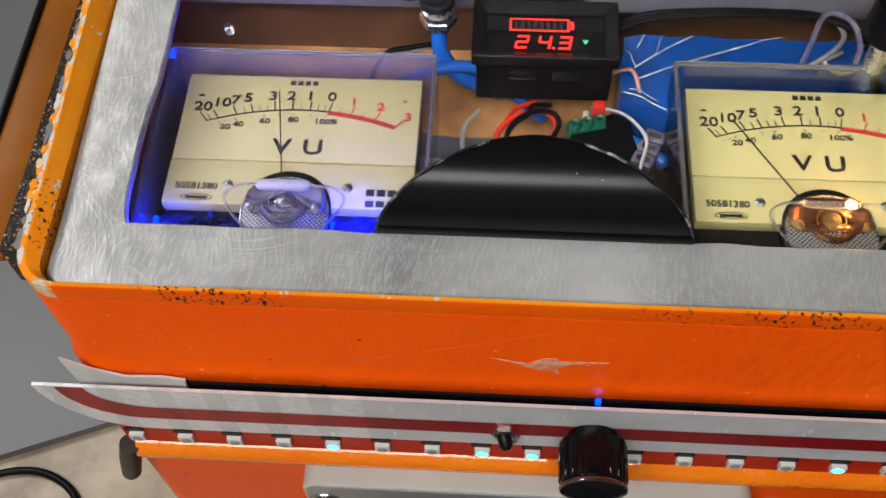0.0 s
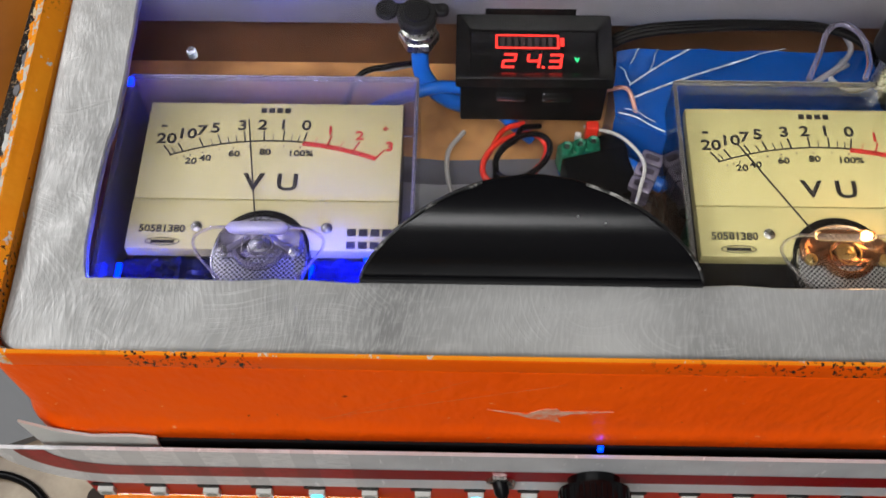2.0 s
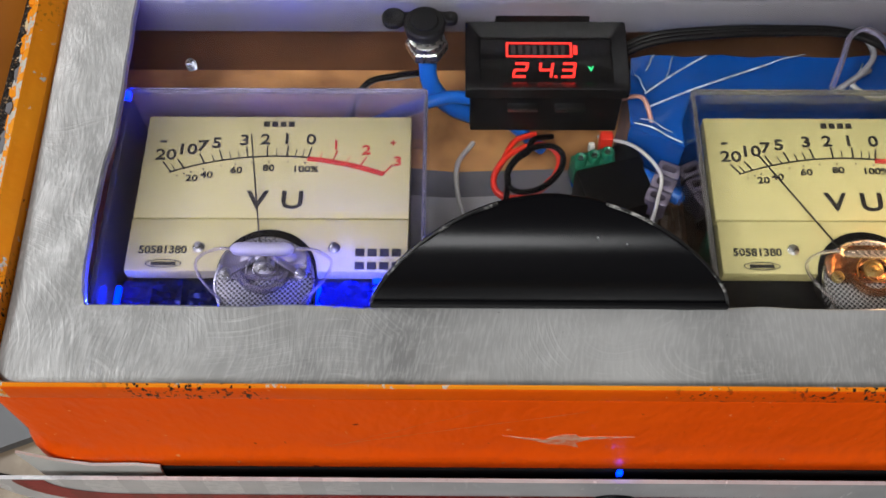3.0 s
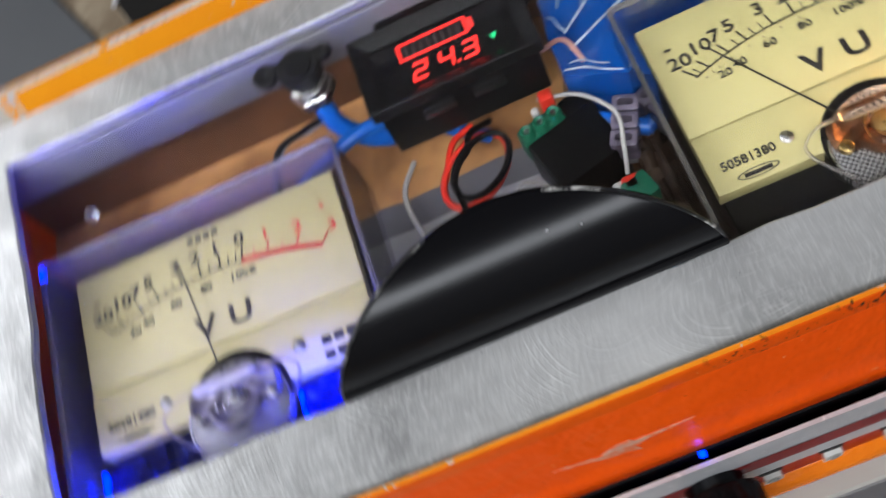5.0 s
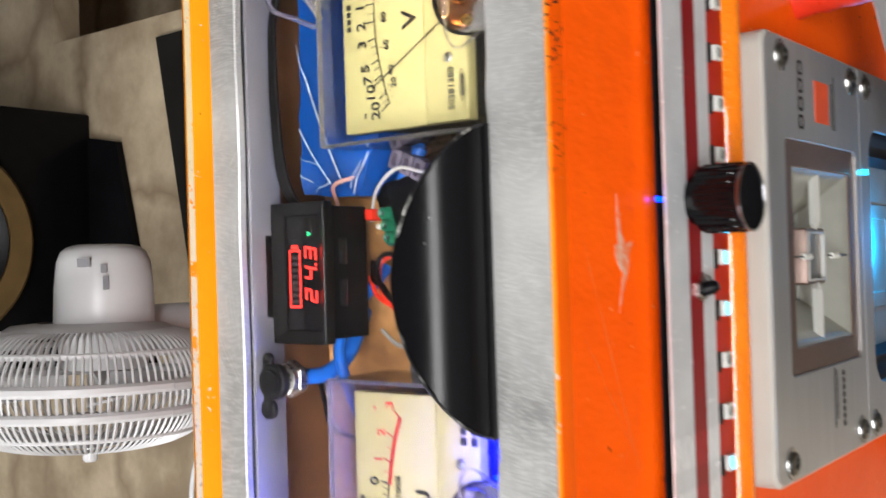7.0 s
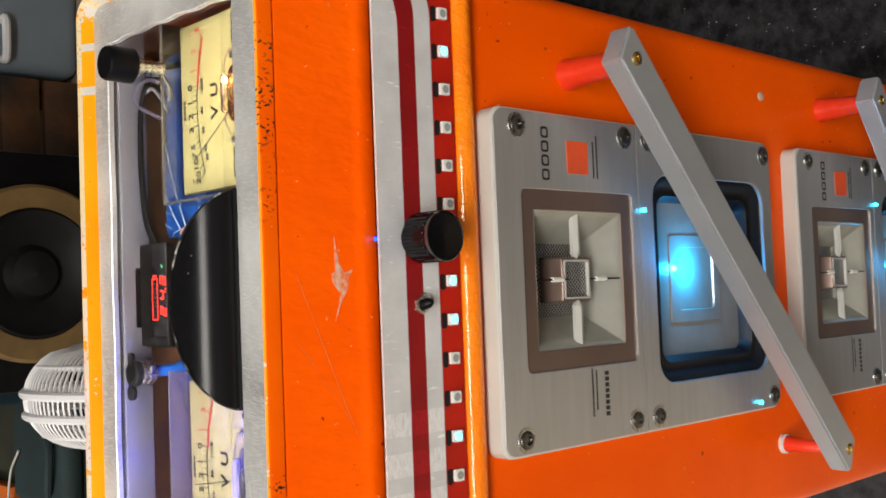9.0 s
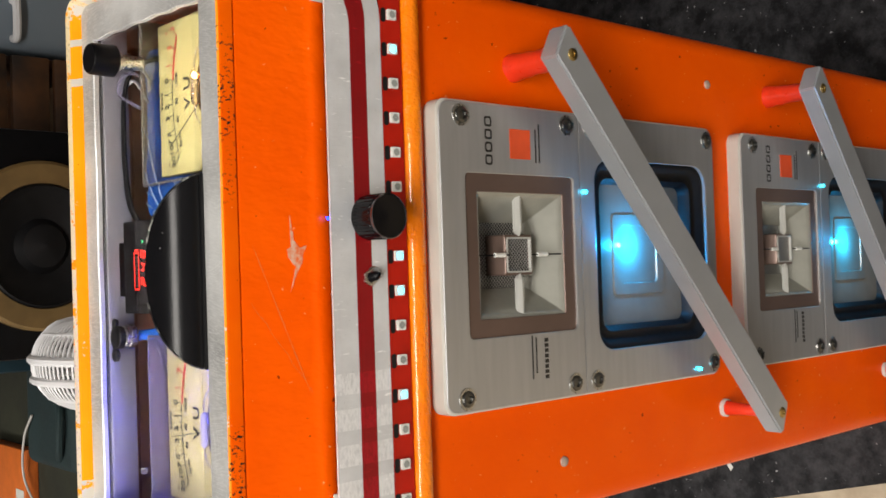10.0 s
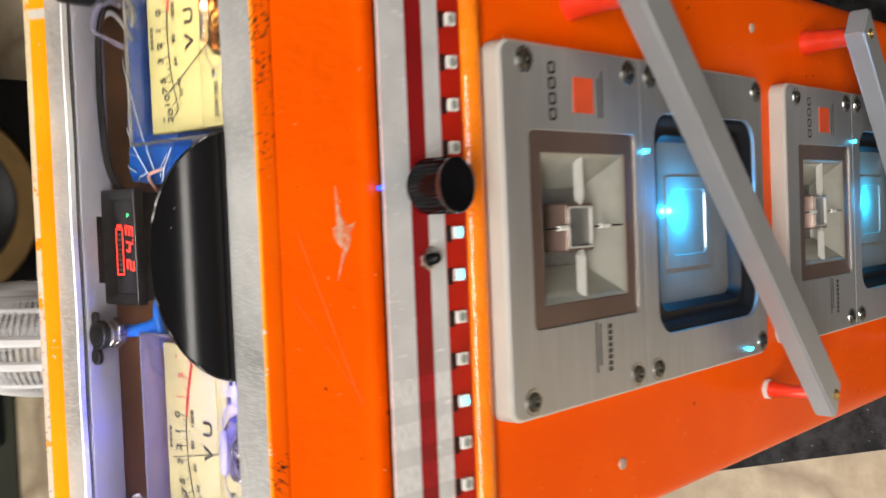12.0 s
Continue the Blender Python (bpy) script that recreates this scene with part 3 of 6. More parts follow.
b = loft(B(), [o(0.0032, 0.0840), o(0.0032, 0.0831), o(0.0003, 0.0828), o(0.0001, 0.0823), o(0, 0.0475), fl(0.0016, 0.0445), fl(0.0025, 0.0425), fl(0.0023, 0.0405), fl(0.0027, 0.0372), fl(0.0020, 0.0364), fl(-0.0030, 0.0362), fl(-0.0030, -0.007), o(0.0055, -0.007), o(0.0055, 0.0832)], ring=True)
upper = part("upper_case", b, ORANGE_THICK, speaker_box, smooth=50)

rnd = random.Random(5)
for k in range(34):
    y = 0.020 + 0.0038 * k + rnd.uniform(-0.001, 0.001)
    w, l_ = rnd.uniform(0.0005, 0.0014), rnd.uniform(0.0012, 0.0030)
    z_ = 0.0898 + 0.0078 * (y - Y0) / (Y1 - Y0)
    n_ = rnd.randint(5, 7)
    pts = [(X0 + 0.0003 + w * math.cos(2 * math.pi * j / n_) * rnd.uniform(0.7, 1.2), y + l_ * math.sin(2 * math.pi * j / n_) * rnd.uniform(0.7, 1.2)) for j in range(n_)]
    part("paint_flake", prism(B(), pts, "z", z_, z_ + rnd.uniform(0.0008, 0.0016)), rnd.choice((TAPE_WHITE, RIM_CREAM, ORANGE_WORN, GREY_LINER)), rim, smooth=10)

# lower case: sides and back in one bent sheet, front built round the speaker openings
def case_path(d):
    out = rrect(X0 + d, X1 - d, 0.002 + d, Y1 - d, 0.012 - d)
    n = 7
    left, right, back_r, back_l = out[0:n], out[n:2 * n], out[2 * n:3 * n], out[3 * n:4 * n]
    return [(-0.092, 0.002 + d)] + left[::-1] + back_l[::-1] + back_r[::-1] + right[::-1] + [(0.090, 0.002 + d)]
pts = case_path(0) + case_path(0.0018)[::-1]
part("lower_case", prism(B(), pts, "z", -0.645, -0.0068), ORANGE, speaker_box, smooth=50)
for x0, x1, z0, z1 in ((-0.092, 0.090, -0.034, -0.0068), (-0.092, 0.090, -0.305, -0.246), (-0.092, 0.090, -0.645, -0.520), (-0.092, -0.066, -0.246, -0.034), (0.064, 0.090, -0.246, -0.034), (-0.092, -0.066, -0.520, -0.305), (0.064, 0.090, -0.520, -0.305)):
    part("front_sheet", box(B(), x0, x1, 0.002, 0.0038, z0, z1), ORANGE, speaker_box)
part("bottom", box(B(), X0 + 0.004, X1 - 0.004, 0.006, Y1 - 0.004, -0.652, -0.643, 0.002), ORANGE, speaker_box)
for nm, z in (("front_ridge", -0.0125), ("low_ridge", -0.548)):
    prof = [(0.0, -0.0058), (-0.0035, -0.0050), (-0.0058, -0.0024), (-0.0062, 0.0), (-0.0058, 0.0024), (-0.0035, 0.0050), (0.0, 0.0058)]
    prof = [(y + 0.003, z + dz) for y, dz in prof] + [(0.004, z + 0.0058), (0.004, z - 0.0058)]
    part(nm, prism(B(), prof, "x", -0.1365, 0.1330), AMBER_ORANGE, speaker_box, smooth=50)

# silver cover with its window
def win(d, z):
    """The hand-cut window: its sides waver by a millimetre or two."""
    right = lambda y: 0.1176 - 0.0014 * ((y - 0.06) / 0.06) ** 2 + 0.0004 * math.sin(y * 300)
    left = lambda y: -0.1183 - 0.0022 / (1 + math.exp((y - 0.0735) / 0.0042)) + 0.0010 * math.exp(-((y - 0.030) / 0.006) ** 2) + 0.0001 * math.sin(y * 420)
    front = lambda x: 0.0308 + 0.0003 * math.sin(x * 160) + 0.0002 * math.sin(x * 410)
    back = lambda x: 0.1268 + 0.0003 * math.sin(x * 90 + 1)
    n = 24
    out = []
    for k in range(n):
        x = -0.1192 + 0.2362 * k / n
        out.append((x, front(x) - d))
    for k in range(n):
        y = 0.0308 + 0.096 * k / n
        out.append((right(y) + d, y - d * (1 - 2 * k / n)))
    for k in range(n):
        x = 0.1162 - 0.2344 * k / n
        out.append((x, back(x) + d))
    for k in range(n):
        y = 0.1268 - 0.096 * k / n
        out.append((left(y) - d, y + d * (1 - 2 * k / n)))
    return at_z(out, z)


def cov(z, d=0.0):
    """The plate's outline, with as many points as the window's."""
    x0_, x1_, y0_, y1_ = -0.1382 + d, 0.1356 - d, 0.0098 + d, 0.1396 - d
    n, r = 24, 0.006
    corners = ((x0_ + r, y0_ + r, 180), (x1_ - r, y0_ + r, 270), (x1_ - r, y1_ - r, 0), (x0_ + r, y1_ - r, 90))
    out = []
    for j, (a, c, g0) in enumerate(corners):
        a2, c2, g2 = corners[(j + 1) % 4]
        arc = [(a + r * math.cos(radians(g0 + 45 + 7.5 * k)), c + r * math.sin(radians(g0 + 45 + 7.5 * k))) for k in range(7)]
        nxt = [(a2 + r * math.cos(radians(g2 + 7.5 * k)), c2 + r * math.sin(radians(g2 + 7.5 * k))) for k in range(6)]
        p, q_ = arc[-1], nxt[0]
        mid = [(p[0] + (q_[0] - p[0]) * k / 12, p[1] + (q_[1] - p[1]) * k / 12) for k in range(1, 12)]
        out += arc + mid + nxt
    return at_z(out, z)


def tilt(bm):
    """The cover rises a little towards the back."""
    for v in bm.verts:
        v.co.z += 0.066 * max(0.0, v.co.y - 0.031)
    return bm


b = loft(B(), [cov(0.0845), cov(0.0862), cov(0.0868, 0.0006), win(0.0005, 0.0872), win(0, 0.0867), win(0, 0.0845)], ring=True)
part("cover_plate", tilt(b), ALU, speaker_box, "sanded bare aluminium cover plate with a hand-cut window", smooth=20)
sheet = part("window_pane", tilt(prism(B(), [(0.021, 0.0836), (0.031, 0.0836), (0.138, 0.0836), (0.138, 0.0843), (0.031, 0.0843), (0.021, 0.0843)], "x", -0.128, 0.124)), ACRYLIC, speaker_box, "clear acrylic window pane", 0)
sheet.visible_shadow = False

# inside of the case
b = box(B(), X0 + 0.006, X1 - 0.006, 0.014, 0.1440, 0.036, 0.039)
part("inner_floor", b, LINER, speaker_box, "rusty orange painted inside")
b = box(B(), X0 + 0.0062, X1 - 0.0062, 0.1405, 0.1428, 0.039, 0.079)
part("inner_back", b, DARK_BROWN, speaker_box, "dark brown back of the inside")
part("inner_angle", box(B(), -0.134, 0.128, 0.1278, 0.1300, 0.0738, 0.0878, 0.0006), ANGLE_GREY, speaker_box, "grey metal angle below the cover")
# Added black strip stands for the shaded gap below the cover's back edge.
part("back_gap_strip", box(B(), -0.134, 0.128, 0.1286, 0.1300, 0.0878, 0.0905), RUBBER, speaker_box, "black strip for the dark gap under the cover")
# Near-black sheet: the recess's shade is put into the wall's colour.
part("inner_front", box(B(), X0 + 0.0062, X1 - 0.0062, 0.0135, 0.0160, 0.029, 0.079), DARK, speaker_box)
part("inner_patch", prism(B(), [(-0.044, 0.060), (0.012, 0.060), (0.014, 0.0900), (-0.004, 0.0912), (-0.030, 0.0900), (-0.046, 0.0912)], "z", 0.0391, 0.0400), PALE_PATCH, speaker_box, "pale bare patch")
part("grey_patch", prism(B(), [(-0.046, 0.0900), (0.014, 0.0890), (0.020, 0.0995), (0.004, 0.1010), (-0.028, 0.0998), (-0.046, 0.1015)], "z", 0.0390, 0.0396), GREY_LINER, speaker_box, "grey primer patch")
# Darker brown floor below the right meter and battery pack.
part("dark_floor_patch", prism(B(), [(0.016, 0.045), (0.128, 0.045), (0.128, 0.139), (0.030, 0.139), (0.022, 0.104)], "z", 0.0390, 0.0393), DARK_BROWN, speaker_box, "dark brown patch")

# light strip
strip = part("light_strip", box(B(), -0.138, 0.132, 0.0004, 0.0016, -0.0062, 0.0068), RED_PCB, speaker_box, "red light strip with square lights")
b = B()
prism(b, rrect(-0.0025, 0.0025, -0.0025, 0.0025, 0.0004, 2), "y", -0.0008, 0.0008)
led_case = mesh_of(b, LED_WHITE, (0, 0, 0), 30)
# Black pieces stand for the scalloped shadow behind each light.
b = B()
prism(b, rrect(-0.0034, 0.0034, -0.0014, 0.0014, 0.0012, 3), "y", -0.0002, 0.0003)
shadow_pad_mesh = mesh_of(b, RUBBER, (0, 0, 0), 30)
lens = lambda m_: mesh_of(lathe(B(), (0, 0, 0), (0, -1, 0), [(0, 0.0018), (0.0002, 0.0017), (0.0002, 0.0001)], 16, False), m_, (0, 0, 0), 40)
lens_off, lens_lit = lens(surface("grey_led_lens", (0.34, 0.36, 0.34), 0.2)), lens(glow("pale_cyan_led", (0.06, 0.65, 1.0), 9))
for k in range(-8, 9):
    if -0.137 < k * 0.016667 < 0.131:
        at = (k * 0.016667, -0.0004, 0.0)
        piece("led_shadow_pad", shadow_pad_mesh, (at[0] - 0.0004, 0.0002, 0.0046), strip)
        led = piece("led", led_case, at, strip)
        piece("led_lens", lens_lit if k in (-4, -1, 0, 6) else lens_off, (at[0], -0.0013, 0.0), led)
# Solid black strip in place of the dark gap between plate and light strip.
part("gap_shade_strip", box(B(), -0.138, 0.132, 0.0017, 0.0022, 0.0066, 0.0080), RUBBER, speaker_box)
part("gasket", box(B(), -0.137, 0.131, 0.0045, 0.0090, -0.0066, 0.0360), RUBBER, speaker_box)

# plate with reflective tape, its ends swept up
def sweep(z_low, z_top, x_l, x_r, rad):
    pts = [(x_r, z_top)]
    for k in range(1, 10):
        g = radians(90 * k / 10)
        pts.append((x_r - rad * (1 - math.cos(g)) * 1.0, z_top - (z_top - z_low) * math.sin(g)))
    pts.append((x_r - rad, z_low))
    pts.append((x_l + rad, z_low))
    for k in range(9, 0, -1):
        g = radians(90 * k / 10)
        pts.append((x_l + rad * (1 - math.cos(g)), z_top - (z_top - z_low) * math.sin(g)))
    pts.append((x_l, z_top))
    return pts
plate = part("trim_plate", prism(B(), sweep(0.0070, 0.0395, -0.156, 0.143, 0.029), "y", 0.0, 0.0011), PEARL, speaker_box, "curved plate with silver and dark red reflective tape")
b = B()
outer, inner = sweep(0.0165, 0.0393, -0.149, 0.1365, 0.024), sweep(0.0258, 0.0393, -0.140, 0.1275, 0.020)
loft(b, [[(x, -0.0002, z) for x, z in outer], [(x, -0.0002, z) for x, z in inner]])
for f in [f for f in b.faces if f.calc_area() < 1e-9 or all(abs(v.co.z - 0.0393) < 1e-6 for v in f.verts)]:
    b.faces.remove(f)
part("red_tape", b, RED_TAPE, plate, "dark red reflective stripe")

# ---- speakers in the front ----
GLOW_CYAN = glow("cyan_glint", (0.02, 0.62, 1.0), 12)
b = B()
lathe(b, (0, 0, 0), (0, -1, 0), [(0, 0.0058), (0.0006, 0.0056), (0.0006, 0.0043)], 24, False)
ring_mesh = mesh_of(b, STEEL, (0, 0, 0), 40)
b = B()
lathe(b, (0, 0, 0), (0, -1, 0), [(0, 0.0043), (0.0012, 0.0040), (0.0018, 0.0030), (0.0018, 0.0022), (0.0004, 0.0020)], 24, False)
b.faces.new([v for v in b.verts][-24:])
head_mesh = mesh_of(b, surface("dark_steel_screw", (0.20, 0.20, 0.19), 0.3, 1.0, 0.3), (0, 0, 0), 40)


def panel(parent, name, z0, z1, hole, hole_r, radii, lo=1, hi=1):
    """A flat panel of satin aluminium on a pale plastic rim, with one opening."""
    x0, x1 = -0.0800, 0.0778
    L = lambda d, y: at_y(rrect(x0 + d, x1 - d, z0 + d * lo, z1 - d * hi, radii), y)
    H = lambda d, y: at_y(rrect(hole[0] - d, hole[1] + d, hole[2] - d, hole[3] + d, hole_r), y)
    part(name + "_rim", loft(B(), [L(0, 0.0019), L(0, -0.0068), L(0.0010, -0.0076), H(0.003, -0.0076), H(0.003, 0.0019)], ring=True), PLASTIC_EDGE, parent, "pale grey plastic rim", 20)
    return part(name, loft(B(), [L(0.0011, -0.0075), L(0.0011, -0.0080), L(0.0014, -0.0083), H(0.0004, -0.0083), H(0, -0.0080), H(0, -0.0060), H(0.002, -0.0060), H(0.002, -0.0075)], ring=True), PANEL_ALU, parent, "", 20)


def flat_speaker(zt):
    sp = thing("flat_speaker", (0.0, 0.002, zt - 0.241), "two-panel speaker with a square flat cone and ivory horn", "speaker", "flat speakers on the box front")
    # horn panel
    hole = (-0.0430, 0.0412, zt - 0.1010, zt - 0.0180)
    hx, hz = (hole[0] + hole[1]) / 2, (hole[2] + hole[3]) / 2
    panel(sp, "horn_panel", zt - 0.1064, zt, hole, 0.003, (0.0006, 0.0006, 0.007, 0.007), 0.12, 1)
    R = lambda hw, y, r=0.001, dx=0.0: at_y(rrect(hx - hw + dx, hx + hw + dx, hz - hw, hz + hw, r), y)
    part("horn_frame", loft(B(), [R(0.0425, -0.0062, 0.003), R(0.0425, -0.0072, 0.003), R(0.0330, -0.0072), R(0.0322, -0.0062)], ring=True), BROWN, sp, "brown metallic frame")
    horn = part("horn", loft(B(), [R(0.0330, -0.0068), R(0.0315, -0.0064), R(0.0298, -0.0044, 0.0008), R(0.0176, 0.0085, 0.0008), R(0.0176, 0.0110)]), HORN, sp, "ivory square horn")
    part("mesh_plate", box(B(), hx - 0.0178, hx + 0.0178, 0.0098, 0.0104, hz - 0.0172, hz + 0.0172), MESH, horn, "perforated metal plate")
    part("plug_frame", loft(B(), [R(0.0108, 0.0098), R(0.0108, -0.0036), R(0.0103, -0.0042), R(0.0090, -0.0042), R(0.0085, -0.0030), R(0.0085, 0.0098)], ring=True), BROWN, sp, "brown frame round the plug")
    part("plug_rim", loft(B(), [R(0.0094, -0.0040), R(0.0094, -0.0047), R(0.0085, -0.0047), R(0.0085, -0.0030)], ring=True), VANE, sp, "pale rim of the plug")
    part("plug_mesh", box(B(), hx - 0.0088, hx + 0.0088, -0.0026, 0.0001, hz - 0.0088, hz + 0.0088), MESH, sp)
    for s_ in (1, -1):
        b = B()
        out = [(0.0098, 0.0), (0.0125, 0.0027), (0.0318, 0.0027), (0.0345, 0.0050), (0.0352, 0.0), (0.0345, -0.0050), (0.0318, -0.0027), (0.0125, -0.0027)]
        edge = [b.verts.new((hx + s_ * a, -0.0048, hz + c)) for a, c in out]
        low = [b.verts.new((hx + s_ * a, -0.0030, hz + c)) for a, c in out]
        r0, r1 = b.verts.new((hx + s_ * 0.0135, -0.0062, hz)), b.verts.new((hx + s_ * 0.0330, -0.0062, hz))
        for k in range(8):
            b.faces.new((edge[k], edge[(k + 1) % 8], low[(k + 1) % 8], low[k]))
        for loop_ in ((0, 1, r0), (7, 0, r0), (1, 2, r1, r0), (6, 7, r0, r1), (2, 3, r1), (3, 4, r1), (4, 5, r1), (5, 6, r1)):
            b.faces.new([edge[v] if isinstance(v, int) else v for v in loop_])
        b.faces.new(low)
        part("vane", b, VANE, sp, "glossy white vane", smooth=10)
        b = B()
        rod(b, (hx, -0.0060, hz + s_ * 0.0125), (hx, -0.0060, hz + s_ * 0.0200), 0.0012, 8)
        part("lead_sleeve", b, LED_WHITE, sp)
        b = B()
        rod(b, (hx, -0.0060, hz + s_ * 0.0085), (hx, -0.0060, hz + s_ * 0.0330), 0.0004, 6)
        part("lead", b, BLACK, sp)
    # woofer panel
    hole = (-0.0565, 0.0525, zt - 0.2300, zt - 0.1195)
    panel(sp, "cone_panel", zt - 0.2410, zt - 0.1070, hole, 0.013, (0.007, 0.007, 0.0006, 0.0006), 1, 0.12)
    cx, cz = (hole[0] + hole[1]) / 2, (hole[2] + hole[3]) / 2
    hw, hh = (hole[1] - hole[0]) / 2, (hole[3] - hole[2]) / 2
    S = lambda d, y, r: at_y(rrect(cx - hw + d, cx + hw - d, cz - hh + d, cz + hh - d, r), y)
    part("surround", loft(B(), [S(-0.0025, -0.0058, 0.014), S(0.001, -0.0064, 0.012), S(0.003, -0.0060, 0.011), S(0.005, -0.0030, 0.010), S(0.0075, -0.0018, 0.009), S(0.0100, -0.0030, 0.008), S(0.0125, 0.0010, 0.006), S(0.013, 0.0060, 0.006)]), RUBBER, sp, "black rubber surround", smooth=60)
    part("cone", loft(B(), [S(0.0128, 0.0040, 0.004), S(0.0300, 0.0046, 0.003), S(0.0305, 0.0040, 0.003), S(0.0370, 0.0040, 0.003), S(0.0375, 0.0050, 0.003)], cap1=True), CONE, sp, "smoky square flat cone")
    for x, dz in ((0.0700, -0.0160), (-0.0724, -0.0145), (0.0700, -0.0965), (-0.0724, -0.0975), (0.0700, -0.1165), (-0.0724, -0.1165), (0.0695, -0.2330), (-0.0724, -0.2330)):
        ring = piece("screw_washer", ring_mesh, (x, -0.0083, zt + dz), sp)
        piece("screw", head_mesh, (x, -0.0084, zt + dz), ring)
    # printing: brand bar, orange square, small type
    def print_bar(x0, x1, z0, z1, mat_, nm="print", lab=""):
        part(nm, box(B(), x0, x1, -0.0086, -0.0082, zt + z0, zt + z1), mat_, sp, lab)
    for k in range(4):
        xx = 0.0455 + 0.0066 * k
        part("brand_mark", loft(B(), [at_y(rrect(xx + d, xx + 0.0054 - d, zt - 0.0378 + d, zt - 0.0325 - d, 0.0014 - d * 0.6, 3), -0.0085) for d in (0.0, 0.0011)]), INK, sp)
    print_bar(0.0495, 0.0652, -0.0665, -0.0510, surface("orange_red_badge", (0.78, 0.09, 0.02), 0.4), "badge", "orange-red square badge")
    for k in range(2):
        print_bar(0.0480, 0.0660 + 0.003 * k, -0.0712 - 0.0028 * k, -0.0704 - 0.0028 * k, INK, "fine_print")
        print_bar(-0.0670 + 0.003 * k, -0.0440 - 0.001 * k, -0.0635 - 0.0030 * k, -0.0627 - 0.0030 * k, INK, "fine_print")
    for k in range(8):
        print_bar(-0.0675 + 0.0028 * k, -0.0655 + 0.0028 * k, -0.0755, -0.0728, INK, "type_mark")
    return sp


flat_speaker(-0.0205)
flat_speaker(-0.2935)


def guard_bar(a, b_):
    """A flat metal bar across a cone, on two red sleeved posts."""
    ax, az, bx, bz = *a, *b_
    gb = thing("guard_bar", ((ax + bx) / 2, 0.002, min(az, bz)), "slanting satin aluminium guard bar on red posts", "guard bar", "guard bars")
    d = Vector((bx - ax, 0, bz - az))
    ln = d.length
    d.normalize()
    n = Vector((-d.z, 0, d.x))
    A = Vector((ax, 0, az))
    w = 0.0098
    out = [(-0.0068, -w), (-0.0080, -w + 0.0012), (-0.0135, w - 0.0022), (-0.0118, w), (ln + 0.0010, w), (ln + 0.0026, w - 0.0012), (ln + 0.0104, -w + 0.0022), (ln + 0.0088, -w)]
    pts = [A + d * p + n * q for p, q in out]
    t = prism(B(), [(p.x, p.z) for p in pts], "y", -0.0400, -0.0278)
    bmesh.ops.recalc_face_normals(t, faces=t.faces)
    bmesh.ops.bevel(t, geom=t.edges[:], offset=0.0012, segments=2, affect="EDGES")
    part("bar", t, BAR_ALU, gb)
    for x, z in (a, b_):
        k_ = 1.0 if (x, z) == a else 0.62
        b = B()
        lathe(b, (x, 0.0019, z), (x, -1, z), [(d_, r_ * k_) for d_, r_ in ((0, 0.0082), (0.003, 0.0078), (0.008, 0.0069), (0.011, 0.0071), (0.018, 0.0062), (0.021, 0.0065), (0.026, 0.0059), (0.0295, 0.0062))], 18)
        for v in b.verts:
            v.co += noise.noise_vector(v.co * 180) * 0.0005
        part("post", b, RED_TUBE, gb, "red heat-shrink sleeve")
        if k_ < 1:
            part("post_collar", lathe(B(), (x, 0.0019, z), (x, -1, z), [(0, 0.0060), (0.0022, 0.0060), (0.0026, 0.0054)], 18), TAPE_WHITE, gb, "pale collar at the post's foot")
        b = B()
        lathe(b, (x, -0.0398, z), (x, -1, z), [(0, 0.0034), (0.0008, 0.0033), (0.0012, 0.0024), (0.0012, 0.0014), (0.0004, 0.0012)], 16, True)
        part("screw", b, BRASS, gb, "brass screw")
    return gb


guard_bar((0.1005, -0.0870), (-0.1050, -0.2790))
guard_bar((0.1075, -0.3490), (-0.1010, -0.5150))

# glowing squares on the panels, in place of glints from lights under the bars
for x, y, z in ((0.0335, -0.0125, -0.1300), (-0.075, -0.0125, -0.2360), (0.045, -0.0125, -0.4020)):
    b = B()
    prism(b, rrect(x - 0.0010, x + 0.0010, z - 0.0010, z + 0.0010, 0.0003, 2), "y", y + 0.0022, y + 0.0042)
    solid("panel_glint", b, GLOW_CYAN, (x, y + 0.0042, z), "tiny glowing cyan glint on the speaker panel", "light", "cyan indicator lights")
lamp("cone_light", "POINT", 0.26, (0.0, 0.38, 1.0), pose(0.004, -0.0025, -0.184 + Z0), 0.0015)
lamp("cone_light", "POINT", 0.18, (0.0, 0.45, 0.98), pose(0.004, -0.0025, -0.457 + Z0), 0.0015)

# knob, socket and bolts on the front
knob = thing("volume_knob", (0.018, 0.0018, 0.020), "glossy black ribbed volume knob with a chrome edge", "knob")
b = B()
prof = [(0.0, 0.0078), (0.0045, 0.0078), (0.0052, 0.0104), (0.0185, 0.0103)]
lathe(b, (0.018, 0.0018, 0.020), (0.018, -1, 0.020), prof, 48)
part("body", b, KNOB_BLACK, knob)
for k in range(20):
    g = 2 * math.pi * (k + 0.5) / 20
    m = Matrix.Translation((0.018, 0, 0.020)) @ Matrix.Rotation(g, 4, "Y")
    part("rib", box(B(), 0.0100, 0.0107, -0.0162, -0.0040, -0.0009, 0.0009, 0.0003, m, 1), KNOB_BLACK, knob)
b = lathe(B(), (0.018, -0.0165, 0.020), (0.018, -1, 0.020), [(0.0008, 0.0104), (0.0012, 0.0106), (0.0020, 0.0105), (0.0022, 0.0101), (0.0014, 0.0098)], 48, False)
part("edge_ring", b, DARK_CHROME, knob, "thin chrome edge")
